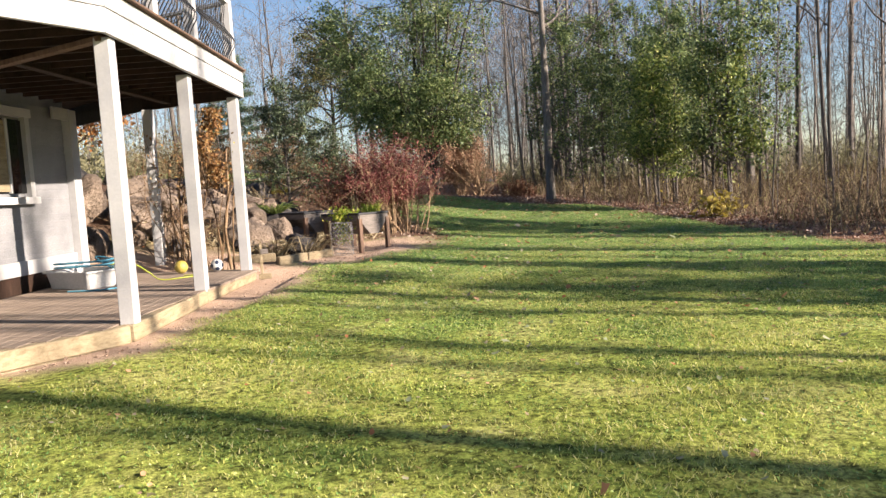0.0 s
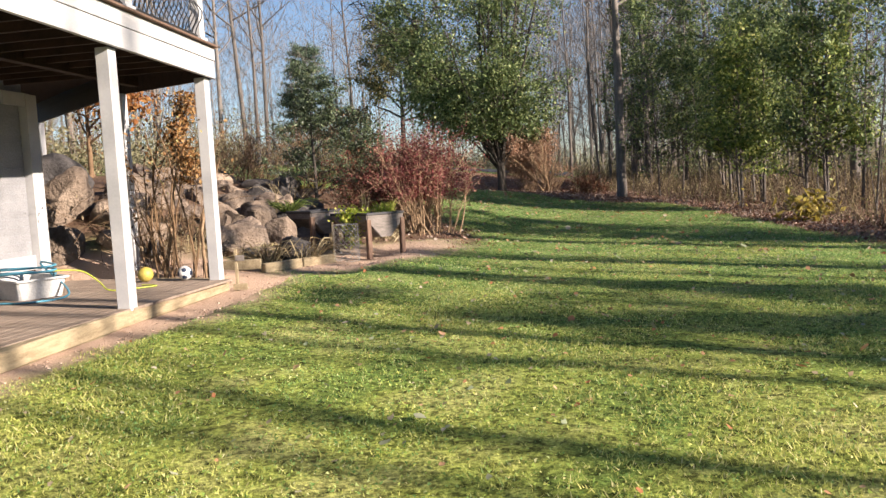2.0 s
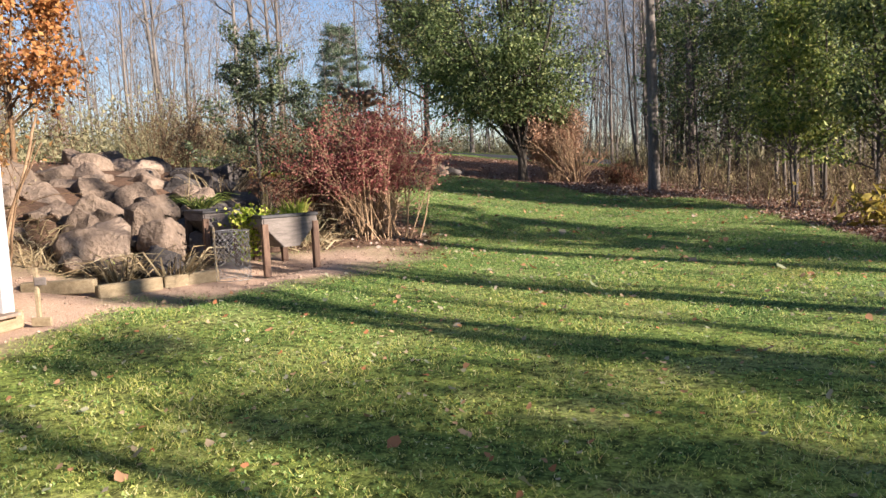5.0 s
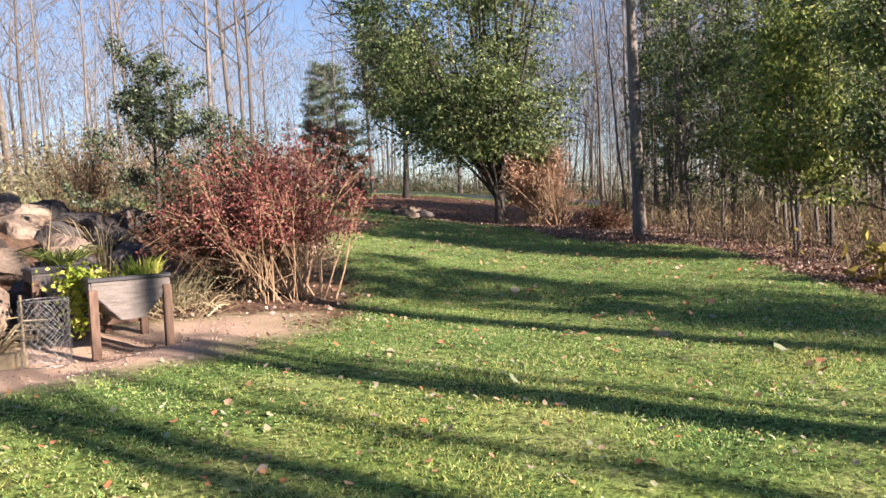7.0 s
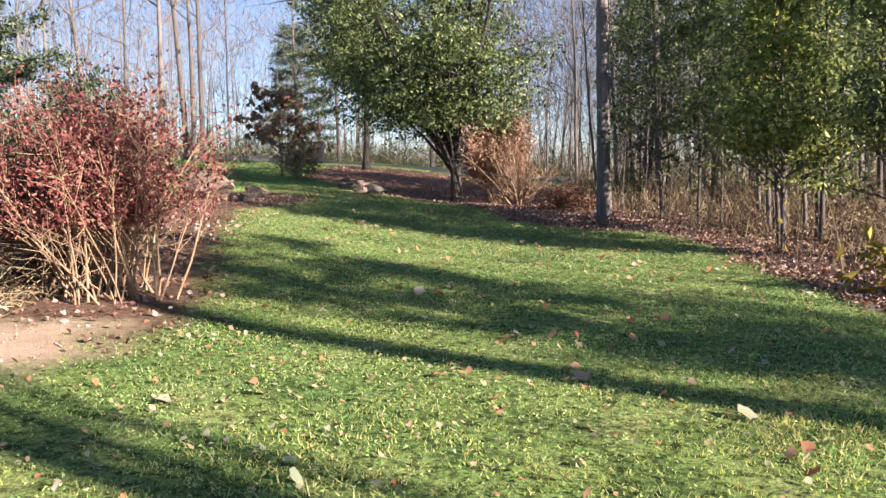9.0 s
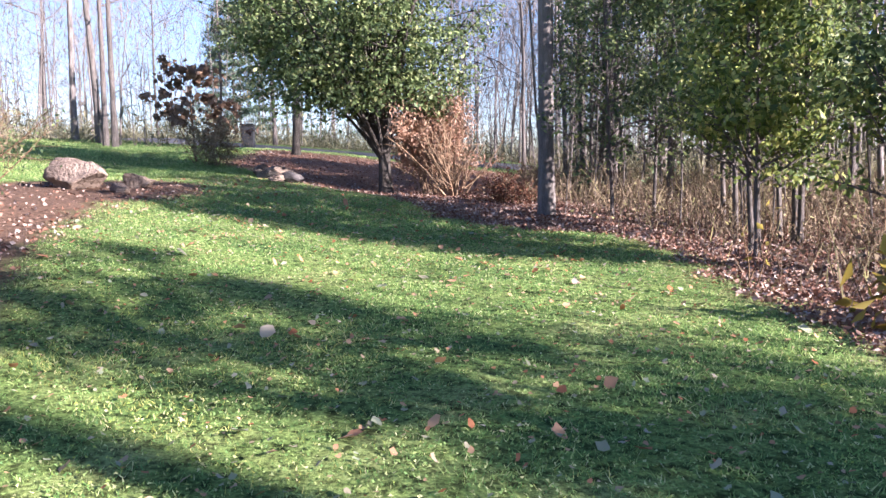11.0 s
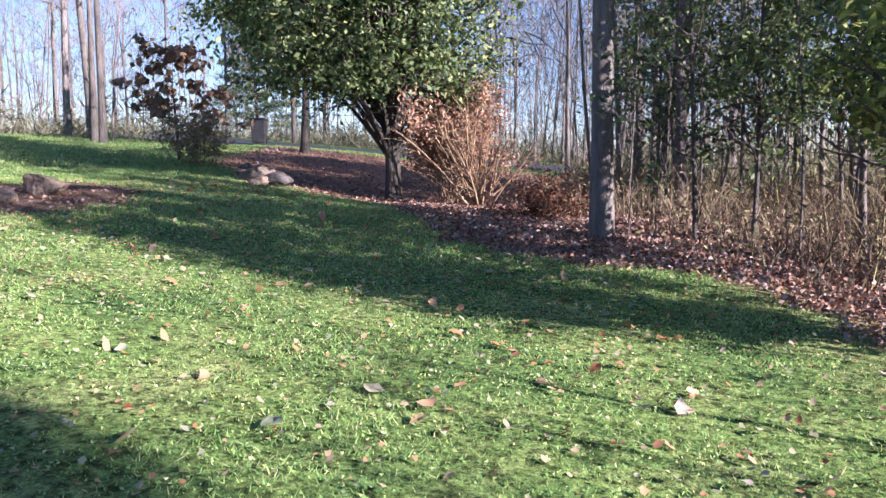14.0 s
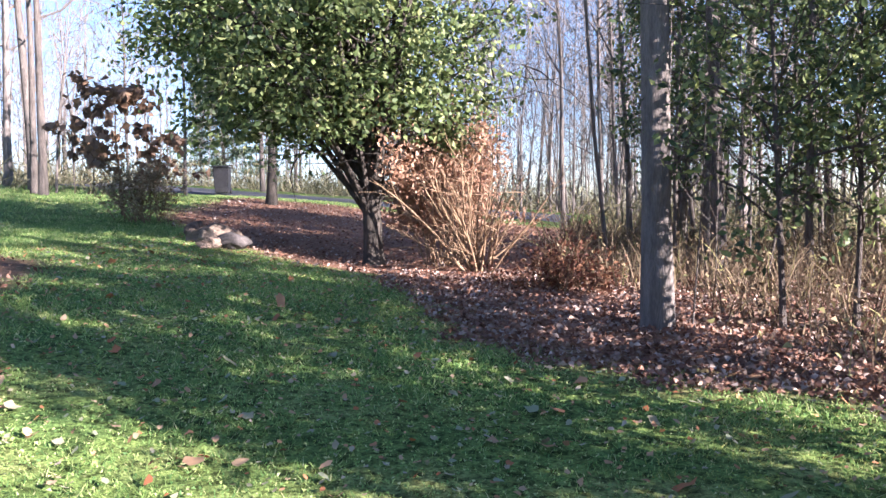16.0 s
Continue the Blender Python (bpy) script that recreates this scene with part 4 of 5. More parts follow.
# wire netting
cyl = []
for k in range(18):
    for s in (1, -1):
        t = np.linspace(0, 1, 16)
        ang = k / 18 * 2 * np.pi + s * t * 2.6
        zig = 0.21 + 0.012 * np.sin(t * 40 + k)
        cyl.append((np.stack([zig * np.cos(ang), zig * np.sin(ang), 0.6 * t + 0.02], -1), np.full(16, 0.0022)))
for z in (0.02, 0.62):
    a = np.linspace(0, 2 * np.pi, 22)
    cyl.append((np.stack([0.21 * np.cos(a), 0.21 * np.sin(a), 0 * a + z], -1), np.full(22, 0.004)))
cage = thing("wire_cage", "rolled galvanised wire netting standing on the gravel", "netting", (-2.62, 14.62, on_ground(-2.62, 14.62)))
v, f = tubes(cyl, 4)
mesh("netting", v, f, WIRE, cage, True).matrix_local = Matrix()
block("stake", (0.025, 0.025, 0.68), (-0.2, -0.06, 0.33), TIMBER, cage)

# ---- trees and shrubs ----


def tree_thing(name, label, category, x, y, paths, leaves, bark, leaf_mat, seed, group="", sides=7, turn=0, sink=0.0):
    """A tree: wooden trunk and limbs, and a crown of separate leaves."""
    t = thing(name, label, category, (x, y, on_ground(x, y) - sink), turn, group)
    thick = [q for q in paths if q[1][0] > 0.02]
    thin = [q for q in paths if q[1][0] <= 0.02]
    v, f = tubes(thick, sides) if thick else tubes(thin, sides)
    if thick and thin:
        v2, f2 = tubes(thin, 3 if sides < 6 else 4)
        v, f = np.concatenate([v, v2]), np.concatenate([f, f2 + len(v)])
    mesh("trunk", v, f, bark, t, True).matrix_local = Matrix()
    if leaves is not None:
        mesh("crown", leaves[0], leaves[1], leaf_mat, t).matrix_local = Matrix()
    return t


def lawn_tree():
    """Short stout bole that splits into many upright stems; a deep crown, wider towards the house."""
    rng = np.random.default_rng(31)
    paths, tips = [], []
    base = wander((0, 0, -0.15), (0, 0, 1), 1.55, 5, rng, 0.02)
    paths.append((base, np.array([0.27, 0.19, 0.17, 0.165, 0.165, 0.15])))
    for k in range(34):
        kind = 0 if k < 12 else (1 if k < 21 else 2)
        az = k * 2.4 + rng.random() * 0.6 if kind < 2 else math.pi + rng.normal() * 0.5
        out = (rng.uniform(0.10, 0.40), rng.uniform(0.40, 0.80), rng.uniform(0.35, 0.80))[kind]
        length = (rng.uniform(8.5, 12.0), rng.uniform(3.4, 5.2), rng.uniform(7.0, 10.0))[kind]
        stem = wander(base[3 + k % 3], (math.cos(az) * out, math.sin(az) * out, 1.0), length, 11, rng, 0.07, (0.02, -0.03, -0.02)[kind])
        paths.append((stem, (rng.uniform(0.055, 0.085), 0.035, 0.05)[kind] * (1 - 0.85 * np.linspace(0, 1, 12))))
        for _ in range(18):
            i = rng.integers(3, 12)
            br = wander(stem[i], (*rng.normal(size=2), rng.normal() * 0.35), rng.uniform(0.8, 2.4), 5, rng, 0.18)
            paths.append((br, 0.018 * (1 - 0.8 * np.linspace(0, 1, 6))))
            tips.extend(br[2:])
    tips = np.array(tips)
    e = (tips - (-0.7, -0.2, 7.3)) / (4.0, 4.2, 6.6)
    tips = tips[((e ** 2).sum(1) < 1.0) & (tips[:, 2] > 2.4 - 0.2 * np.hypot(tips[:, 0], tips[:, 1]))]
    tips = tips[rng.random(len(tips)) < 0.85]
    return paths, sprays(tips, 34, 0.25, 0.115, rng, 0.6)


p, l = lawn_tree()
tree_thing("lawn_tree", "broad green tree with several stems at the lawn's edge", "tree", -1.8, 34.2, p, l, DARKBARK, GREEN, 31)


def pine(seed, h, r, reach=0.3, per=24, first=0.15, size=0.22):
    """A tall pine: whorls of long level boughs with upturned tufts of needles, dense in the middle, ragged at the tips."""
    rng = np.random.default_rng(seed)
    trunk = wander((0, 0, -0.2), (0, 0, 1), h, 12, rng, 0.01)
    paths, tips = [(trunk, r * (1 - 0.93 * np.linspace(0, 1, 13)))], []
    n = int(h * 6)
    for i in range(n):
        f = first + (0.98 - first) * i / n
        k = min(int(f * 12), 11)
        az = i * 2.4
        length = h * reach * min(1.0, 1.35 * (1.02 - f)) ** 0.8 * rng.uniform(0.55, 1.15) + 0.3
        br = wander(trunk[k] + (trunk[k + 1] - trunk[k]) * (f * 12 - k), (math.cos(az), math.sin(az), 0.10), length, 7, rng, 0.08, -0.012)
        paths.append((br, 0.035 * (1 - 0.8 * np.linspace(0, 1, 8))))
        tips.extend(br[3:])
        for j in (3, 4, 5, 6, 7):
            for side in (-1, 1):
                d = br[j] - br[j - 1]
                tw = wander(br[j], np.array([d[0] - side * d[1], d[1] + side * d[0], 0.25 * np.linalg.norm(d)]), rng.uniform(0.5, 1.1), 3, rng, 0.12, 0.03)
                paths.append((tw, np.array([0.012, 0.009, 0.006, 0.003])))
                tips.extend(tw[1:])
    tips = np.array(tips)
    return paths, sprays(tips, per, 0.17, size, rng, 0.16, 0.5, 0.8, 0.3)


p, l = pine(41, 10.0, 0.16, 0.24, 14, 0.12, 0.28)
tree_thing("pine", "slender pale green pine far behind the bank, lightened for distance haze", "tree", -20.7, 66.2, p, l, BARK, NEEDLE, 41)
# smaller tree in the leaf-covered slope, past the first
paths, tips = limbs(np.random.default_rng(44), 7.0, 0.17, 0.36, 24, 0.54, 0.30, 2, 0.02, 4)
rng = np.random.default_rng(45)
tips = tips[tips[:, 2] > 2.1]
tree_thing("slope_tree", "small round olive-green tree on the leaf-covered slope", "tree", -8.0, 44.1, paths, sprays(tips, 34, 0.26, 0.13, rng, 0.6), DARKBARK, SLOPELEAF, 44)
rng = np.random.default_rng(43)

# tall trunk at the woods' edge
paths, tips = limbs(np.random.default_rng(51), 17, 0.15, 0.35, 18, 0.22, 0.5, 2, 0.006)
paths[0][1][:4] = (0.19, 0.150, 0.147, 0.143)
c = clumps(tips[::3], 9, 0.3, rng)
tree_thing("oak", "tall straight grey trunk with sparse leaves", "tree", 2.68, 29.2, paths, leaf_set(c, 0.13, rng, 0.7), PALEBARK, DARKGREEN, 51, "", 12)


# burning-red bush on the bed
def fan_bush(seed, stems, h, width, r=0.014, twigs=9, base=0.22):
    rng = np.random.default_rng(seed)
    paths, tips = [], []
    for k in range(stems):
        az = rng.uniform(0, 2 * np.pi)
        out = abs(rng.normal()) * 0.42 * width / h + 0.05
        s = np.array([rng.normal() * base * 0.5, rng.normal() * base * 0.5, -0.05])
        st = wander(s, (math.cos(az) * out, math.sin(az) * out, 1), h * rng.uniform(0.55, 1.05), 8, rng, 0.07, 0.0)
        paths.append((st, r * rng.uniform(0.6, 1.3) * (1 - 0.75 * np.linspace(0, 1, 9))))
        for _ in range(twigs):
            i = rng.integers(2, 8)
            dd = (st[i] - st[i - 1]) / np.linalg.norm(st[i] - st[i - 1]) + rng.normal(size=3) * 0.5
            tw = wander(st[i], dd, h * rng.uniform(0.12, 0.32), 4, rng, 0.14)
            paths.append((tw, r * 0.32 * (1 - 0.6 * np.linspace(0, 1, 5))))
            tips.extend(tw[1:])
    return paths, np.array(tips), rng


p, tips, rng = fan_bush(61, 80, 2.25, 2.1, 0.015, 12, 0.5)
tips = tips[tips[:, 2] > 0.75]
c = clumps(tips, 6, 0.06, rng)
tree_thing("red_bush", "bushy shrub with dark red leaves and pale tan stems", "shrub", -2.0, 18.25, p, leaf_set(c, 0.05, rng, 0.5), TWIG, REDLEAF, 61, "", 4)
p, tips, rng = fan_bush(62, 60, 1.7, 1.7, 0.012, 9, 0.5)
c = clumps(tips[tips[:, 2] > 0.5], 4, 0.06, rng)
tree_thing("red_bush", "brown-stemmed shrub with dull red leaves behind the planter", "shrub", -3.0, 18.6, p, leaf_set(c, 0.05, rng, 0.5), VINE, BROWNRED, 62, "", 4)

# upright dark evergreen on the bank
paths, tips = limbs(np.random.default_rng(71), 2.9, 0.05, 0.12, 26, 0.5, 0.6, 2, 0.05, 3)
tree_thing("holly", "sparse dark evergreen shrub on the stone bank", "shrub", -4.8, 19.7, paths, sprays(tips[::2], 60, 0.10, 0.065, rng, 0.45), DARKBARK, HOLLYLEAF, 71, "", 5)
paths, tips = limbs(np.random.default_rng(72), 2.2, 0.04, 0.08, 24, 0.55, 0.6, 2, 0.05, 3)
tree_thing("holly", "leggy evergreen shrub behind the red bush", "shrub", -3.9, 20.6, paths, sprays(tips[::2], 36, 0.10, 0.065, rng, 0.45), DARKBARK, HOLLYLEAF, 72, "", 5)

# tan shrub and orange shrub at the edge of the woods
p, tips, rng = fan_bush(81, 32, 2.4, 4.2, 0.026, 9, 0.25)
tree_thing("bare_shrub", "bare fan-shaped shrub with pale tan stems", "shrub", 0.08, 33.8, p, leaf_set(clumps(tips[::4], 1, 0.05, rng), 0.05, rng), TWIG, PALEORANGE, 81, "", 4)
p, tips, rng = fan_bush(82, 40, 2.9, 2.4, 0.014, 9, 0.4)
tree_thing("orange_shrub", "shrub with faded orange-pink leaves", "shrub", -0.8, 35.2, p, leaf_set(clumps(tips[tips[:, 2] > 0.8], 14, 0.12, rng), 0.10, rng), TWIG, PALEORANGE, 82, "", 4)
p, tips, rng = fan_bush(83, 34, 0.85, 1.7, 0.012, 12, 0.6)
tree_thing("brush_heap", "low dark heap of dead brush", "shrub", 1.6, 31.7, p, leaf_set(clumps(tips, 1, 0.08, rng), 0.07, rng), VINE, BROWNRED, 83, "", 4)
# dark red shrub on the crest
paths, tips = limbs(np.random.default_rng(84), 2.9, 0.05, 0.1, 18, 0.62, 0.6, 2, 0.05, 3)
tree_thing("crest_shrub", "open shrub with dark olive-brown clustered leaves", "shrub", -9.1, 37.9, paths, sprays(tips[::3], 7, 0.15, 0.24, rng, 0.8), VINE, CRESTLEAF, 84, "", 5)
p, tips, rng = fan_bush(85, 40, 1.6, 2.0, 0.012, 8, 0.5)
tree_thing("tan_shrub", "twiggy tan shrub on the slope", "shrub", -8.05, 37.1, p, leaf_set(clumps(tips, 2, 0.08, rng), 0.08, rng), TWIG, STRAW, 85, "", 4)
# yellow clump at the woods' edge
cc = np.abs(rng.normal(size=(170, 3))) * (0.3, 0.3, 0.22) * rng.choice([-1, 1], (170, 3)) + (0, 0, 0.3)
cc[:, 2] = np.abs(cc[:, 2])
v, f = leaf_set(cc, 0.22, rng, 0.45, 0.4)
tagged(mesh("yellow_plant", v, f, YELLOWLEAF, None, where=pose(6.3, 20.9, on_ground(6.3, 20.9))), "low clump of yellowed broad leaves", "plant", kind="stuff")
p, tips, rng = fan_bush(86, 3, 1.1, 0.5, 0.008, 4, 0.1)
tree_thing("yellow_sapling", "thin sapling with few yellow leaves", "plant", 5.1, 22.7, p, leaf_set(tips[::7], 0.08, rng, 0.7), VINE, YELLOWLEAF, 86, "", 4)

# orange-leaved tree and vines behind the patio
paths, tips = limbs(np.random.default_rng(91), 4.2, 0.07, 0.2, 20, 0.42, 0.5, 2, 0.05, 3)
tree_thing("orange_tree", "small tree with bright orange leaves behind the house", "tree", -10.8, 20.2, paths, leaf_set(clumps(tips, 16, 0.17, rng), 0.12, rng, 0.7), VINE, ORANGE, 91, "", 5)


def vines():
    rng = np.random.default_rng(93)
    out = []
    for k in range(36):
        f = rng.random()
        x, y = -5.45 + 1.30 * f, 13.2 + (12.55 - 13.2) * f
        h = rng.uniform(0.8, 2.75)
        pth = wander((x + rng.normal() * 0.08, y + rng.normal() * 0.1, 0.3), (rng.normal() * 0.10, rng.normal() * 0.06, 1), h, 12, rng, 0.11, 0.05)
        out.append((pth, rng.choice([0.006, 0.009, 0.018]) * (1 - 0.6 * np.linspace(0, 1, 13))))
    for k in range(120):
        pth, _ = out[rng.integers(0, 36)]
        i = rng.integers(3, 12)
        tw = wander(pth[i], (rng.normal(), rng.normal() * 0.4, rng.normal() * 0.7), rng.uniform(0.25, 0.8), 5, rng, 0.25, -0.04)
        out.append((tw, np.full(6, 0.004)))
    old = [(wander((x, 12.72, 0.32), (dx, 0.02, 1), 2.3, 10, rng, 0.09, 0.05), 0.028 * (1 - 0.5 * np.linspace(0, 1, 11))) for x, dx in ((-4.15, -0.14), (-4.78, 0.10))]
    v, f = tubes(out, 5)
    t = thing("climbing_vine", "tangle of dry climbing vines between the rear posts", "vine")
    mesh("stem_tangle", v, f, VINE, t, True)
    for q in old:
        v, f = tubes([q], 7)
        mesh("old_stem", v, f, TWIG, t, True)
    hang = np.array([q for pth, _ in out[:36] for q in pth[7:]])
    c = clumps(hang, 2, 0.10, rng)
    a = rng.uniform(0, 1, 1500)
    rope = np.stack([-4.42 + 0.10 * np.sin(9 * a) + rng.normal(size=1500) * 0.09, 12.75 + rng.normal(size=1500) * 0.08, 1.7 + 1.3 * a], -1)
    v, f = leaf_set(np.concatenate([c, rope[::3]]), 0.06, rng, 0.45, 0.7)
    mesh("dead_leaves", v, f, STALK, t)
    high = hang[hang[:, 2] > 1.9]
    v, f = leaf_set(np.concatenate([rope + 0.02, clumps(high, 2, 0.12, rng)]), 0.07, rng, 0.5, 0.7)
    mesh("orange_leaves", v, f, VINELEAF, t)


vines()


# understorey trees along the woods
def thicket(seed, h, per, size, count=34, spread_r=0.26):
    rng = np.random.default_rng(seed)
    paths, tips = [], []
    for s in range(2):
        pp, tt = limbs(rng, h * rng.uniform(0.75, 1.0), 0.05, 0.2, count, spread_r, 0.55, 2, 0.02, 3)
        off = np.array([*rng.normal(size=2) * 0.35, 0])
        paths += [(a + off, b) for a, b in pp]
        tips.append(tt + off)
    tips = np.concatenate(tips)
    lump = np.sin(2.3 * tips[:, 0] + 1.9 * tips[:, 2] + seed) * np.sin(2.1 * tips[:, 1] - 1.6 * tips[:, 2]) + 0.4 * rng.normal(size=len(tips))
    tips = tips[lump > -0.12]
    return paths, sprays(tips, per, 0.17, size, rng, 0.5, 0.7)


kinds = []
for k, (h, mat) in enumerate(((6.8, GREEN), (7.4, DARKGREEN), (6.2, LIME))):
    p, l = thicket(110 + k, h, 14, 0.11)
    kinds.append((p, l, mat))
spots = [(6.6, 25.8, 0, 1.0), (7.7, 23.4, 1, 0.95), (5.7, 28.5, 1, 1.0), (6.9, 23.3, 2, 0.85), (4.4, 29.4, 1, 0.9), (3.9, 37.6, 1, 1.1), (6.3, 27.0, 2, 0.95), (5.5, 25.4, 2, 1.0), (8.6, 34.5, 1, 1.1), (10.2, 37.5, 0, 1.2), (6.8, 34.8, 0, 0.95), (6.0, 37.5, 1, 1.1)]
first = {}
for k, (x, y, kind, s) in enumerate(spots):
    lab = "dense dark green understorey tree with many thin stems" if kind == 1 else "leafy green understorey tree with thin stems"
    if kind not in first:
        p, l, mat = kinds[kind]
        first[kind] = tree_thing("understorey_tree", lab, "tree", x, y, p, l, BARK, mat, 0, "trees along the woods", 4, k * 40)
    else:
        ob = copy_thing(first[kind], pose(x, y, on_ground(x, y), 0, 0, k * 57))
        ob.scale = (s, s, s)

# bare forest trees
bare = []
for k, (h, r) in enumerate(((16, 0.12), (19, 0.15), (14, 0.075), (17, 0.095))):
    paths, tips = limbs(np.random.default_rng(130 + k), h, r, 0.32, 16, 0.24, 0.9, 3, 0.014, 3)
    t = tree_thing("bare_tree", "tall bare grey-brown forest tree", "tree", (-16.0, -19.5, 9.5, 13.5)[k], (43.5, 46.5, 33.5, 31.0)[k], paths, None, PALEBARK if k % 2 else BARK, None, 0, "bare trees of the wood", 5)
    bare.append(t)
rng = np.random.default_rng(140)
bare_spots = [(-15.2, 42.9), (-17.4, 45.2), (-12.6, 47.0), (-22, 40), (-24.5, 35), (-20, 33), (-26, 29), (-18.5, 37.5), (-14.5, 58), (-9, 60), (-4, 61), (1, 46), (3.4, 41), (4.2, 37), (5.6, 35.2), (2.2, 50), (7.5, 41), (6.5, 47), (9, 52), (11, 38), (14, 35), (16, 30), (18, 36), (13, 44), (16, 50), (20, 43), (24, 38), (15, 26), (18.5, 24), (22, 30), (26, 26), (7.8, 36.8), (4.1, 34.8), (10.4, 30.4), (12.5, 28.4), (14.2, 21.5), (-30, 45), (-28, 52), (-22, 58), (-35, 36), (-33, 28), (-31, 60), (-16, 66), (-6, 68), (3, 66), (10, 62)]
for k, (x, y) in enumerate(bare_spots):
    s = rng.uniform(0.85, 1.2)
    ob = copy_thing(bare[k % 4], pose(x, y, on_ground(x, y), *(rng.normal(size=2) * 1.2), rng.uniform(0, 360)))
    ob.scale = (s, s, s)

# trees to the side, beyond the lawn, whose shadows lie across it
side_spots = [(13.2, 15.7, 1, 1.15), (17.2, 14.0, 1, 1.05), (16.0, 5.7, 2, 1.0), (15.0, 6.7, 1, 0.95), (17.5, 4.6, 1, 1.0), (15.5, -1.2, 2, 0.75)]
for k, (x, y, kind, s) in enumerate(side_spots):
    ob = copy_thing(first[kind], pose(x, y, on_ground(x, y), 0, 0, k * 83 + 20))
    ob.scale = (s, s, s)
poles = []
for k in range(2):
    paths, tips = limbs(np.random.default_rng(145 + k), 16 + 2 * k, 0.19, 0.45, 9, 0.2, 0.9, 2, 0.014, 2)
    poles.append(tree_thing("bare_tree", "tall bare tree with few limbs beside the lawn", "tree", (28.0, 30.0)[k], (-5.3, -3.5)[k], paths, None, BARK, None, 0, "bare trees of the wood", 5))
for k, (x, y) in enumerate([(17.0, 4.0), (15.0, 7.2), (18.0, 7.85), (16.0, 9.5), (20.0, 8.45), (15.5, 12.5), (21.0, 10.85), (22.0, 4.95), (14.0, 10.25), (17.0, 13.4), (13.5, 8.6), (13.0, -0.35), (17.0, 1.1), (20.0, -2.8), (19.0, 3.05), (21.0, 2.0)]):
    s = rng.uniform(0.8, 1.1)
    ob = copy_thing(poles[k % 2], pose(x + 4, y - 1.3, on_ground(x + 4, y - 1.3), *(rng.normal(size=2) * 1.0), rng.uniform(0, 360)))
    ob.scale = (s, s, s)

# far woods closing the view all round
rng = np.random.default_rng(150)
far = []
for k in range(420):
    a = rng.uniform(0, 2 * np.pi)
    r = rng.uniform(62, 130)
    x, y = r * math.cos(a), 20 + r * math.sin(a)
    z = on_ground(x, y)
    h = rng.uniform(12, 19)
    far.append((np.array([[x, y, z - 0.3], [x + rng.normal() * 0.2, y, z + h * 0.5], [x + rng.normal() * 0.5, y, z + h]]), np.array([0.12, 0.08, 0.02]) * rng.uniform(0.5, 1.3)))
    for _ in range(10):
        f = rng.uniform(0.2, 0.97)
        p0 = np.array([x, y, z + h * f])
        d = np.array([rng.normal(), rng.normal(), 1.1])
        ln = h * 0.2 * (1.2 - f)
        far.append((np.stack([p0, p0 + d * ln * 0.5, p0 + d * ln + (0, 0, 0.3)]), np.array([0.028, 0.018, 0.008])))
v, f = tubes(far, 4)
tagged(mesh("far_woods", v, f, PALEBARK, None), "distant bare grey woods around the lawn", "woods", kind="stuff")
rng = np.random.default_rng(151)
n = 50000
a = rng.uniform(0, 2 * np.pi, n)
r = rng.uniform(48, 95, n)
x, y = r * np.cos(a), 20 + r * np.sin(a)
lump = 0.5 + 0.5 * np.sin(a * 37 + 2 * np.sin(r * 0.3)) * np.sin(a * 71 + r * 0.21)
up = rng.random(n) ** 1.5 * (0.5 + 2.6 * lump)
v, f = leaf_set(np.stack([x, y, height(x, y) + up], -1), 0.9, rng, 0.07, -1.2, single=True)
tagged(mesh("far_undergrowth", v, f, OLIVE, None), "distant brown undergrowth at the foot of the woods", "undergrowth", kind="stuff")

rng = np.random.default_rng(155)


def in_view_band(n):
    """Places in the woods ahead and to the left, past the lawn."""
    x, y = rng.uniform(-48, 34, n), rng.uniform(34, 84, n)
    keep = (y > 58) | ((x > 2.0) & (y > 37 - 0.5 * np.clip(x - 2, 0, 8))) | ((x < -19.5) & (y > 30)) | ((x < -14.5) & (y > 44.5) & (y < 48.5))
    return x[keep], y[keep]


x, y = in_view_band(150000)
keep = rng.random(len(x)) < np.where(x > 7, 0.6, np.where(x > 1.5, 0.8, 0.75))
x, y = np.concatenate([x[keep], rng.uniform(-5, 9, 17000)]), np.concatenate([y[keep], rng.uniform(46, 70, 17000)])
n = len(x)
up = rng.uniform(0.0, 1.0, n) ** 0.8 * 13
roots = np.stack([x, y, height(x, y) + up], -1)
d = rng.normal(size=(n, 3)) * (0.55, 0.55, 0.5) + (0, 0, 0.55)
tips = roots + d * rng.uniform(0.5, 1.5, (n, 1))
side = rng.normal(size=(n, 3))
side /= np.linalg.norm(side, axis=1, keepdims=True)
side *= 0.016
v = np.stack([roots - side, roots + side, tips], 1).reshape(-1, 3)
tagged(mesh("twig_canopy", v, np.arange(3 * n).reshape(-1, 3), PALEBARK, None), "fine bare twigs of the woods behind the lawn", "woods", kind="stuff")
stems = []
x, y = in_view_band(430)
keep = (x > 1.5) | (rng.random(len(x)) < 0.6)
x, y = np.concatenate([x[keep], rng.uniform(-3, 9, 50)]), np.concatenate([y[keep], rng.uniform(57, 72, 50)])
for px, py in zip(x, y):
    z = on_ground(px, py)
    st = wander((px, py, z - 0.2), (rng.normal() * 0.05, rng.normal() * 0.05, 1), rng.uniform(7, 15), 5, rng, 0.03)
    stems.append((st, rng.uniform(0.03, 0.09) * (1 - 0.85 * np.linspace(0, 1, 6))))
    for _ in range(6):
        k = rng.integers(2, 6)
        stems.append((wander(st[k], (*rng.normal(size=2) * 0.6, 1), rng.uniform(1, 3), 2, rng, 0.1), np.array([0.022, 0.015, 0.006])))
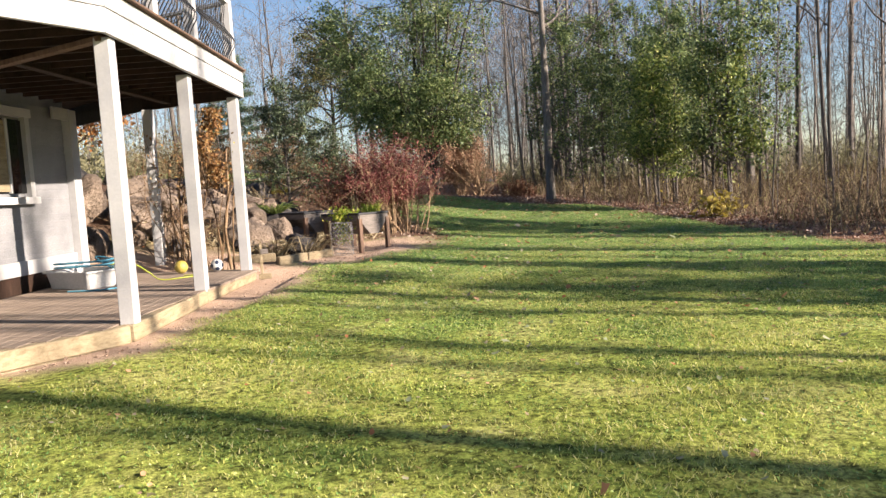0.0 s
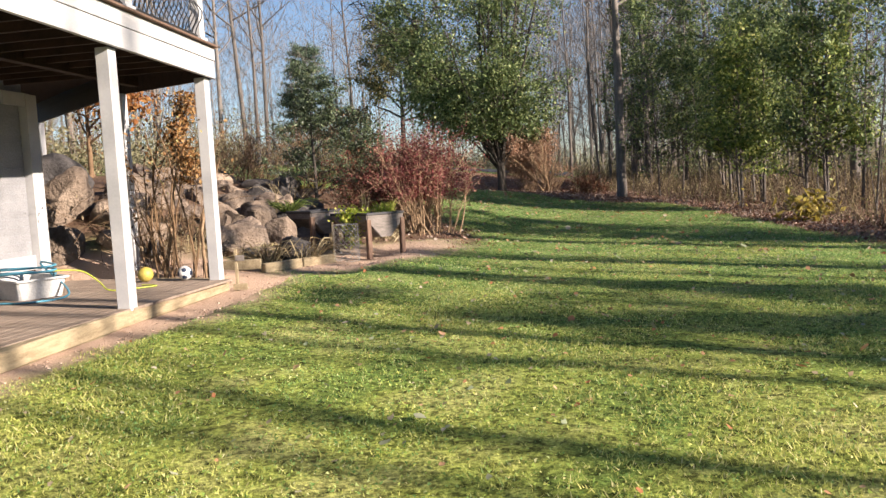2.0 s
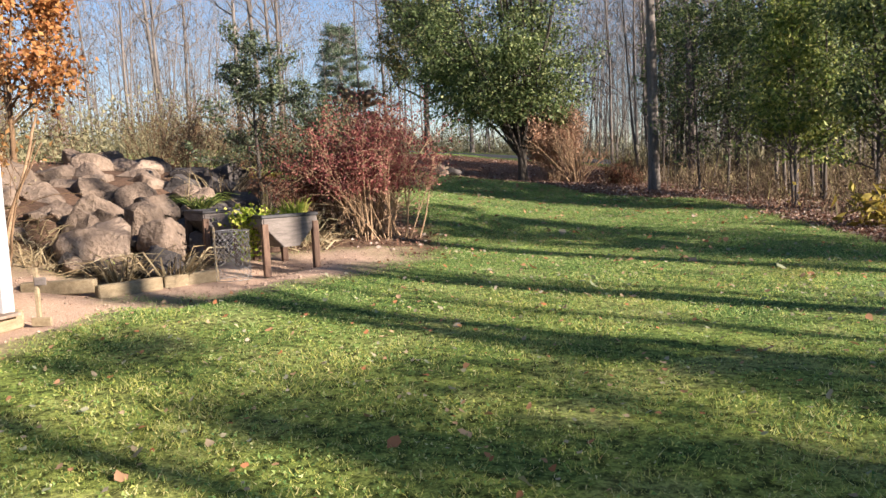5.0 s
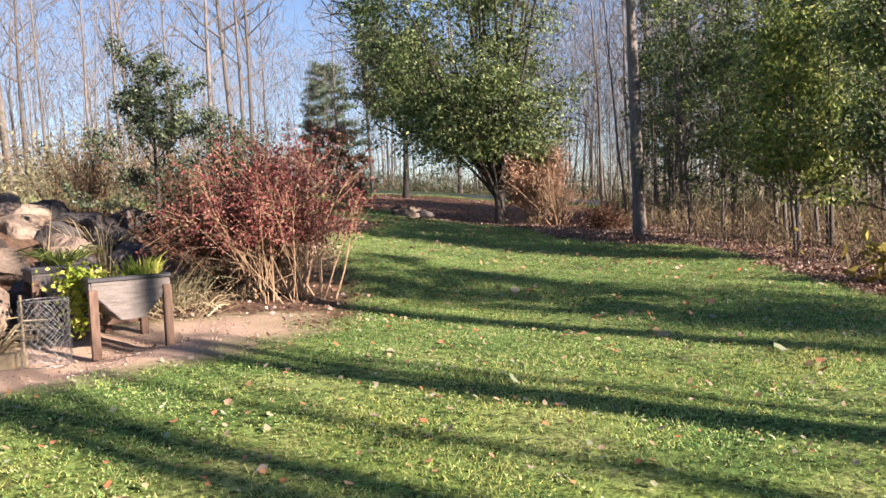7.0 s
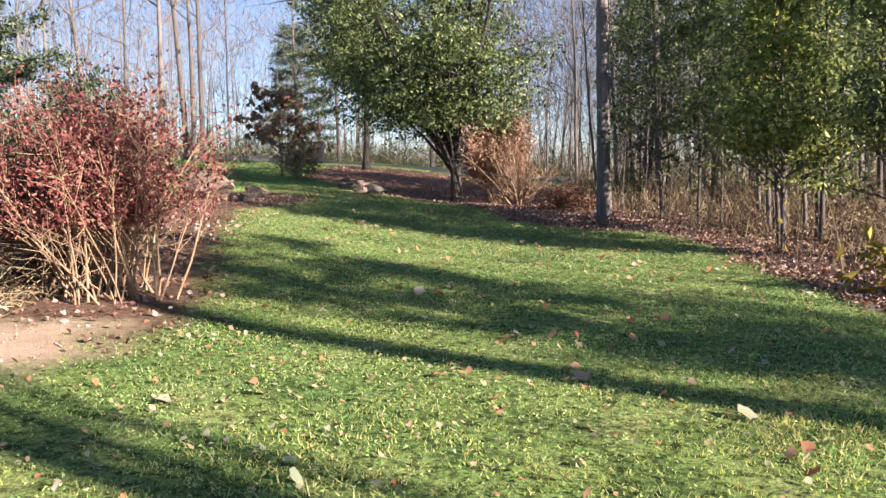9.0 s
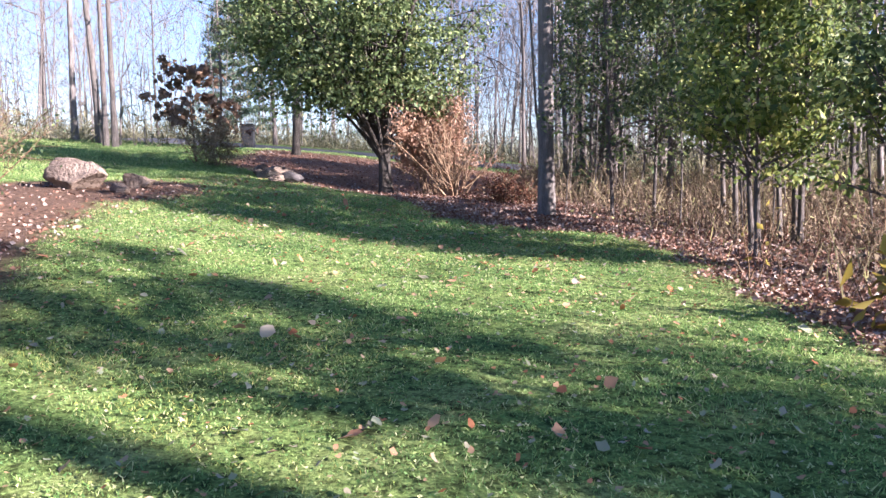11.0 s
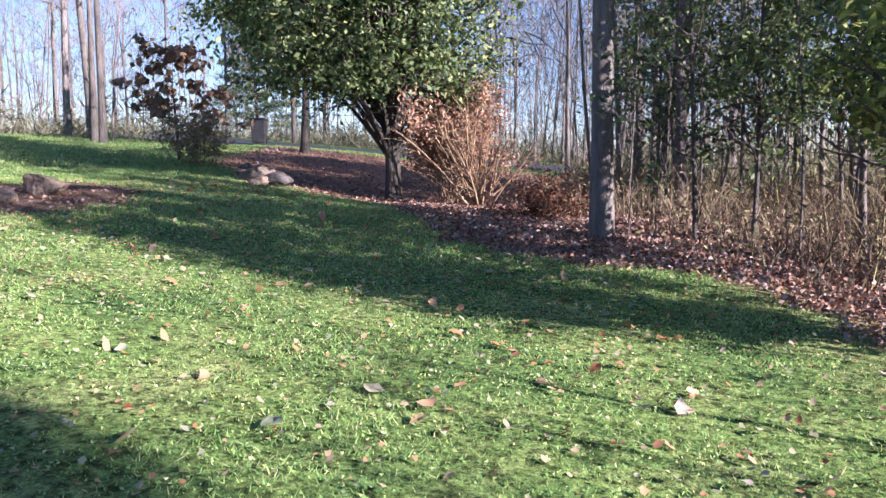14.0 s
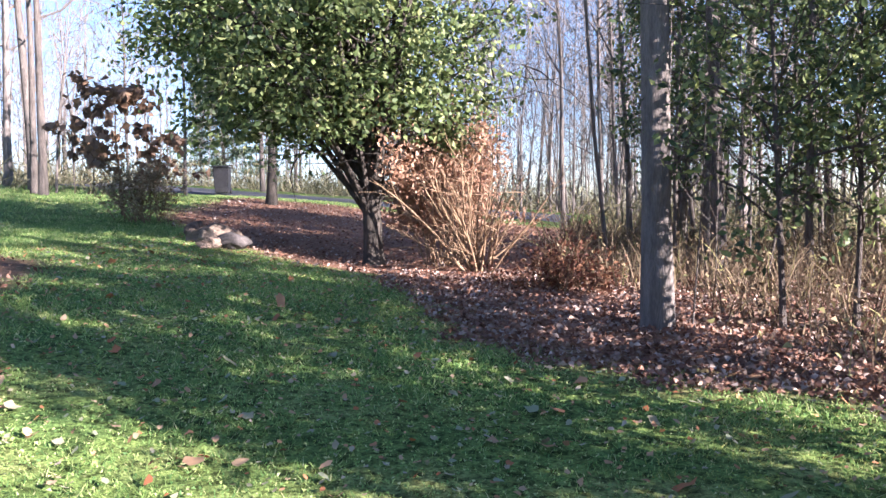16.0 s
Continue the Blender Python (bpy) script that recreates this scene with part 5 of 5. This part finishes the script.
v, f = tubes(stems, 4)
tagged(mesh("young_stems", v, f, PALEBARK, None, True), "crowded thin grey trunks of the woods behind the lawn", "woods", kind="stuff")
x, y = in_view_band(60000)
n = len(x)
lump = 0.5 + 0.5 * np.sin(0.9 * x + 2 * np.sin(0.5 * y)) * np.sin(0.8 * y + x * 0.3)
v, f = leaf_set(np.stack([x, y, height(x, y) + rng.random(n) ** 1.6 * (0.4 + 2.0 * lump)], -1), 0.75, rng, 0.07, -1.2, single=True)
tagged(mesh("brush", v, f, OLIVE, None), "brown and olive brush at the foot of the woods", "undergrowth", kind="stuff")

n = 34000
x, y = rng.uniform(-34, -11.0, n), rng.uniform(16, 33, n)
lump = 0.5 + 0.5 * np.sin(0.7 * x + 2 * np.sin(0.6 * y)) * np.sin(0.9 * y + x * 0.4)
v, f = leaf_set(np.stack([x, y, height(x, y) + rng.random(n) ** 1.5 * (0.5 + 2.4 * lump)], -1), 0.16, rng, 0.4, -0.4, single=True)
tagged(mesh("brush", v, f, OLIVE, None), "grey-olive brush behind the stone bank", "undergrowth", kind="stuff")

# ---- undergrowth at the woods' edge ----
rng = np.random.default_rng(160)
n = 120000
x, y = rng.uniform(-12, 22, n), rng.uniform(4, 48, n)
w, b, g = zones(x, y)
inner_w = poly_zone(x - 0.9, y - 0.5, WOODS, 1.2)
keep = (inner_w > rng.random(n) * 0.9 + 0.1) & ~(x < 1.2) & ~((x < 3.3) & (y < 31.8)) & (rng.random(n) < np.clip(1.3 - 0.03 * np.abs(x - 6), 0.25, 1))
x, y = x[keep], y[keep]
n = len(x)
hh = rng.uniform(0.15, 1.0, n) ** 1.0 * rng.uniform(0.7, 1.5, n) * (0.6 + 0.5 * np.sin(1.3 * x) * np.sin(0.9 * y + 1))
roots = np.stack([x, y, height(x, y) - 0.03], -1)
tips = roots + np.stack([rng.normal(size=n) * 0.42 * hh, rng.normal(size=n) * 0.42 * hh, hh], -1)
v, f = blade_set(roots, tips, 0.008 + 0.010 * rng.random(n), rng, 0.25)
tagged(mesh("undergrowth", v, f, STALK, None), "dry brown stalks and weeds along the edge of the woods", "undergrowth", kind="stuff")
sel = rng.random(n) < 0.4
c = tips[sel] * 0.5 + roots[sel] * 0.5 + rng.normal(size=(sel.sum(), 3)) * 0.15
c = np.repeat(c, 3, 0) + rng.normal(size=(3 * sel.sum(), 3)) * 0.12
c[:, 2] = np.maximum(c[:, 2], height(c[:, 0], c[:, 1]) + 0.02)
v, f = leaf_set(c, 0.075, rng, 0.6, single=True)
tagged(mesh("weed_leaves", v, f, STALK, None), "withered leaves on the weeds of the wood's edge", "undergrowth", kind="stuff")
# thin saplings
for k in range(150):
    x, y = rng.uniform(3, 16), rng.uniform(14, 42)
    if poly_zone(np.array([x - 1.0]), np.array([y - 0.7]), WOODS, 0.5)[0] < 0.9:
        continue
    sapling = thing("sapling", "thin bare grey sapling at the edge of the woods", "sapling", (x, y, on_ground(x, y)), 0, "saplings of the wood's edge")
    st = wander((0, 0, -0.1), (rng.normal() * 0.06, rng.normal() * 0.06, 1), rng.uniform(2.5, 6.5), 7, rng, 0.03)
    v, f = tubes([(st, rng.uniform(0.010, 0.028) * (1 - 0.7 * np.linspace(0, 1, 8)))], 5)
    mesh("stem", v, f, BARK, sapling, True)
    ends = rng.integers(2, 7, 9)
    v, f = tubes([(wander(st[i], (*rng.normal(size=2), 0.7), rng.uniform(0.5, 1.3), 4, rng, 0.12), np.full(5, 0.005)) for i in ends], 4)
    tagged(mesh("twig_spray", v, f, BARK, sapling, True), kind="stuff")
# shrubs behind the bank
for k, (x, y, s) in enumerate([(-8.5, 22.5, 1.0), (-11, 25.5, 1.2), (-14.5, 23, 1.3), (-10, 29.5, 0.9), (-16, 28, 1.3), (-19, 24, 1.4), (-13, 32, 1.0), (-5.7, 21.9, 1.1), (-4.6, 22.6, 1.1), (-6.9, 20.9, 0.9)]):
    p, tips, rng2 = fan_bush(170 + k, 30, 2.0 * s, 2.4 * s, 0.012, 9, 0.5)
    mat = (OLIVE, OLIVE, OLIVE, STALK, BROWNRED, OLIVE, OLIVE, CRESTLEAF, DARKGREEN, CRESTLEAF)[k]
    tree_thing("thicket_shrub", "twiggy shrub behind the stone bank", "shrub", x, y, p, leaf_set(clumps(tips[::2], 3, 0.10, rng2), 0.055, rng2), VINE, mat, 0, "", 4)

# ---- leaf litter ----
rng = np.random.default_rng(180)
n = 90000
x, y = rng.uniform(-12, 16, n), rng.uniform(10, 46, n)
w, b, g = zones(x, y)
keep = (w + 0.95 * b * ((y > 16) & (x > -4.2)) + 0.4 * b * (y > 20) > rng.random(n)) & (rng.random(n) < np.where(y < 36, 0.8, 0.5))
x, y = x[keep], y[keep]
x, y = np.concatenate([x, rng.uniform(-1, 7.5, 50000)]), np.concatenate([y, rng.uniform(19, 34, 50000)])
keep = zones(x, y)[0] + zones(x, y)[1] > 0.35
x, y = x[keep], y[keep]
c = np.stack([x, y, height(x, y) + rng.uniform(0.005, 0.05, len(x))], -1)
v, f = leaf_set(c, 0.062, rng, 0.7, 0, 0.35, 0.6)
tagged(mesh("leaf_litter", v, f, FALLEN, None), "thick brown and russet leaf litter under the trees", "leaves", kind="stuff")
n = 20000
x, y = rng.uniform(-6, 9, n), 2 + 34 * rng.random(n) ** 0.5
w, b, g = zones(x, y)
keep = (w < 0.5) & (b < 0.6) & (g < 0.5)
x, y = x[keep], y[keep]
c = np.stack([x, y, height(x, y) + rng.uniform(0.018, 0.035, len(x))], -1)
size = np.where(rng.random(len(x)) < 0.05, 0.075, rng.uniform(0.025, 0.05, len(x)))
size = np.where((rng.random(len(x)) < 0.02) & (y > 12), rng.uniform(0.08, 0.135, len(x)), size)
v, f = flat_leaves(c, size, rng)
tagged(mesh("scattered_leaves", v, f, LAWNLEAF, None), "pale and russet leaves scattered over the lawn", "leaves", kind="stuff")
# dead stems and leaves between the boulders
rng = np.random.default_rng(185)
n = 5200
x, y = rng.uniform(-6.4, -2.3, n), rng.uniform(13.4, 18.6, n)
keep = (zones(x, y)[1] > 0.5) & ((y < 14.6) | (x > -3.7))
x, y = x[keep], y[keep]
n = len(x)
roots = np.stack([x, y, height(x, y) + 0.01], -1)
tips = roots + np.stack([rng.normal(size=n) * 0.22, rng.normal(size=n) * 0.22, rng.uniform(0.02, 0.34, n) * rng.random(n)], -1)
v, f = blade_set(roots, tips, 0.009 + 0.012 * rng.random(n), rng, 0.35)
tagged(mesh("bed_debris", v, f, STRAW, None), "bent dead stems and leaves in the stone bed", "plant debris", kind="stuff")
# gravel stones
n = 4200
x, y = rng.uniform(-5.2, -0.7, n), rng.uniform(4.5, 17.5, n)
w, b, g = zones(x, y)
keep = (g > 0.55) & ~((x < -3.3) & (y < 12.6) & (x > -6.4) & (y > 7)) & (x > -4.6)
x, y = x[keep], y[keep]
c = np.stack([x, y, height(x, y) + 0.008], -1)
octa = np.array([[1, 0, 0], [-1, 0, 0], [0, 1, 0], [0, -1, 0], [0, 0, 0.7], [0, 0, -0.7]])
of = np.array([[0, 2, 4], [2, 1, 4], [1, 3, 4], [3, 0, 4], [2, 0, 5], [1, 2, 5], [3, 1, 5], [0, 3, 5]])
s = rng.uniform(0.006, 0.019, (len(x), 1, 1)) * rng.uniform(0.6, 1.4, (len(x), 1, 3))
ang = rng.uniform(0, 6.28, len(x))
rot = np.stack([np.stack([np.cos(ang), -np.sin(ang), 0 * ang], -1), np.stack([np.sin(ang), np.cos(ang), 0 * ang], -1), np.tile([0, 0, 1.0], (len(x), 1))], 1)
v = np.einsum("nij,nkj->nki", rot, octa[None] * s) + c[:, None]
f = (of[None] + 6 * np.arange(len(x))[:, None, None]).reshape(-1, 3)
PEBBLE = leafy("pebbles", ((0.0, (0.24, 0.16, 0.12)), (0.5, (0.42, 0.30, 0.22)), (1.0, (0.54, 0.42, 0.34))), 0.0, 0.85)
tagged(mesh("gravel", v.reshape(-1, 3), f, PEBBLE, None), "pinkish pale gravel beside the patio and planters", "gravel", kind="stuff")

# ---- bin on the driveway ----
bin_ = thing("wheeled_bin", "dark wheeled bin standing beside the driveway", "bin", (-12.6, 49.9, on_ground(-12.6, 49.9) + 0.1), 15)
bm = bmesh.new()
g = bmesh.ops.create_cube(bm, size=1, matrix=Matrix.Translation((0, 0, 0.5)) @ Matrix.Diagonal((0.62, 0.7, 1.0, 1)))
for v in bm.verts:
    if v.co.z < 0.5:
        v.co.x *= 0.8
        v.co.y *= 0.8
bmesh.ops.bevel(bm, geom=list(bm.edges), offset=0.03, segments=2, affect="EDGES")
part("body", bm, BLACK, bin_)
block("lid", (0.68, 0.78, 0.07), (0, 0, 1.035), BLACK, bin_, bevel=0.02)
for sx in (-0.26, 0.26):
    bm = bmesh.new()
    bmesh.ops.create_cone(bm, cap_ends=True, segments=16, radius1=0.12, radius2=0.12, depth=0.06, matrix=pose(sx, 0.3, 0.12, 0, 90, 0))
    part("wheel", bm, BLACK, bin_)

# ---- lawn blades ----
rng = np.random.default_rng(190)


def blades(name, n, x0, x1, y0, y1, tall, width, label, material, dry):
    x, y = rng.uniform(x0, x1, n), rng.uniform(y0, y1, n)
    w, b, g = zones(x, y)
    keep = np.maximum(np.maximum(w, b), g) < rng.random(n) * 0.6 + 0.15
    keep &= ~((x > -14) & (x < -3.3) & (y < 13.2))
    worn = 0.5 + 0.22 * np.sin(0.9 * x + 1.3 * np.sin(0.7 * y)) + 0.2 * np.sin(1.3 * y + 2 * np.sin(0.6 * x + 1)) + 0.15 * np.sin(4 * x + 2 * y) * np.sin(3.3 * y - x) + np.clip((12 - y) * 0.045, -0.46, 0.40)
    worn = np.clip((worn - 0.5) * 1.8 + 0.5, 0, 1)
    keep &= (rng.random(n) < worn) if dry else (rng.random(n) > worn * 0.85)
    tuft_h = 0.6 + 0.5 * np.sin(9 * x + 4 * np.sin(5 * y)) * np.sin(8 * y + 3 * np.sin(6 * x)) + 0.25 * np.sin(1.7 * x + 2 * np.sin(0.8 * y))
    keep &= rng.random(n) < 0.55 + 0.6 * tuft_h
    x, y, tuft_h = x[keep], y[keep], tuft_h[keep]
    m = len(x)
    hh = tall * (0.4 + 0.8 * tuft_h) * rng.uniform(0.4, 1.3, m)
    roots = np.stack([x, y, height(x, y) - 0.005], -1)
    lean = rng.normal(size=(m, 2)) * hh[:, None] * 0.7
    tips = roots + np.concatenate([lean, hh[:, None]], 1)
    a = rng.uniform(0, np.pi, m)
    side = np.stack([np.cos(a), np.sin(a), 0 * a], -1) * (width * rng.uniform(0.6, 1.3, m))[:, None] / 2
    v = np.stack([roots - side, roots + side, tips], 1).reshape(-1, 3)
    tagged(mesh(name, v, np.arange(3 * m).reshape(-1, 3), material, None), label, "grass", kind="stuff")


for mat, dry, tone in ((GRASS, False, "short green lawn grass"), (DRYGRASS, True, "short yellowed lawn grass")):
    blades("grass", 440000 if dry else 340000, -4.6, 7.5, 1.2, 26.0, 0.031, 0.0085, tone + " near the house", mat, dry)
    blades("grass", 260000, -9.0, 7.0, 26.0, 38.0, 0.042, 0.012, tone + " on the rising slope", mat, dry)
    blades("grass", 120000, -26.0, -6.0, 26.0, 49.0, 0.065, 0.022, tone + " on the crest", mat, dry)
    blades("grass", 60000, 4.0, 9.5, 1.0, 22.0, 0.042, 0.013, tone + " beside the woods", mat, dry)


def leaflets(n, x0, x1, y0, y1, size, label, material, dry):
    """Low broad weeds between the blades."""
    x, y = rng.uniform(x0, x1, n), rng.uniform(y0, y1, n)
    w, b, g = zones(x, y)
    keep = np.maximum(np.maximum(w, b), g) < rng.random(n) * 0.5 + 0.1
    keep &= ~((x > -14) & (x < -3.3) & (y < 13.2))
    worn = 0.5 + 0.3 * np.sin(1.1 * x + 1.5 * np.sin(0.8 * y + 1)) * np.sin(1.2 * y) + 0.2 * np.sin(5 * x + 3 * y) + np.clip((12 - y) * 0.045, -0.46, 0.40)
    worn = np.clip((worn - 0.5) * 1.8 + 0.5, 0, 1)
    keep &= (rng.random(n) < worn * 0.6) if dry else (rng.random(n) > worn * 0.85)
    spot = np.sin(31 * x + 6 * np.sin(13 * y)) * np.sin(29 * y + 5 * np.sin(11 * x))
    keep &= rng.random(n) < 0.35 + 0.8 * np.clip(spot, 0, 1)
    x, y, spot = x[keep], y[keep], spot[keep]
    z = height(x, y) + rng.uniform(0.008, 0.022, len(x)) + 0.012 * np.clip(spot, 0, 1)
    v, f = leaf_set(np.stack([x, y, z], -1), size, rng, 0.6, 0, 0.3, 0.35, single=True)
    tagged(mesh("lawn_weeds", v, f, material, None), label, "grass", kind="stuff")


for mat, dry, tone in ((GRASS, False, "green clover and weeds"), (MIDGRASS, True, "yellowed clover and weeds")):
    leaflets(380000, -4.6, 7.5, 1.2, 26.0, 0.021, tone + " in the lawn near the house", mat, dry)
    leaflets(120000, -9.0, 6.0, 26.0, 36.0, 0.03, tone + " in the lawn on the slope", mat, dry)
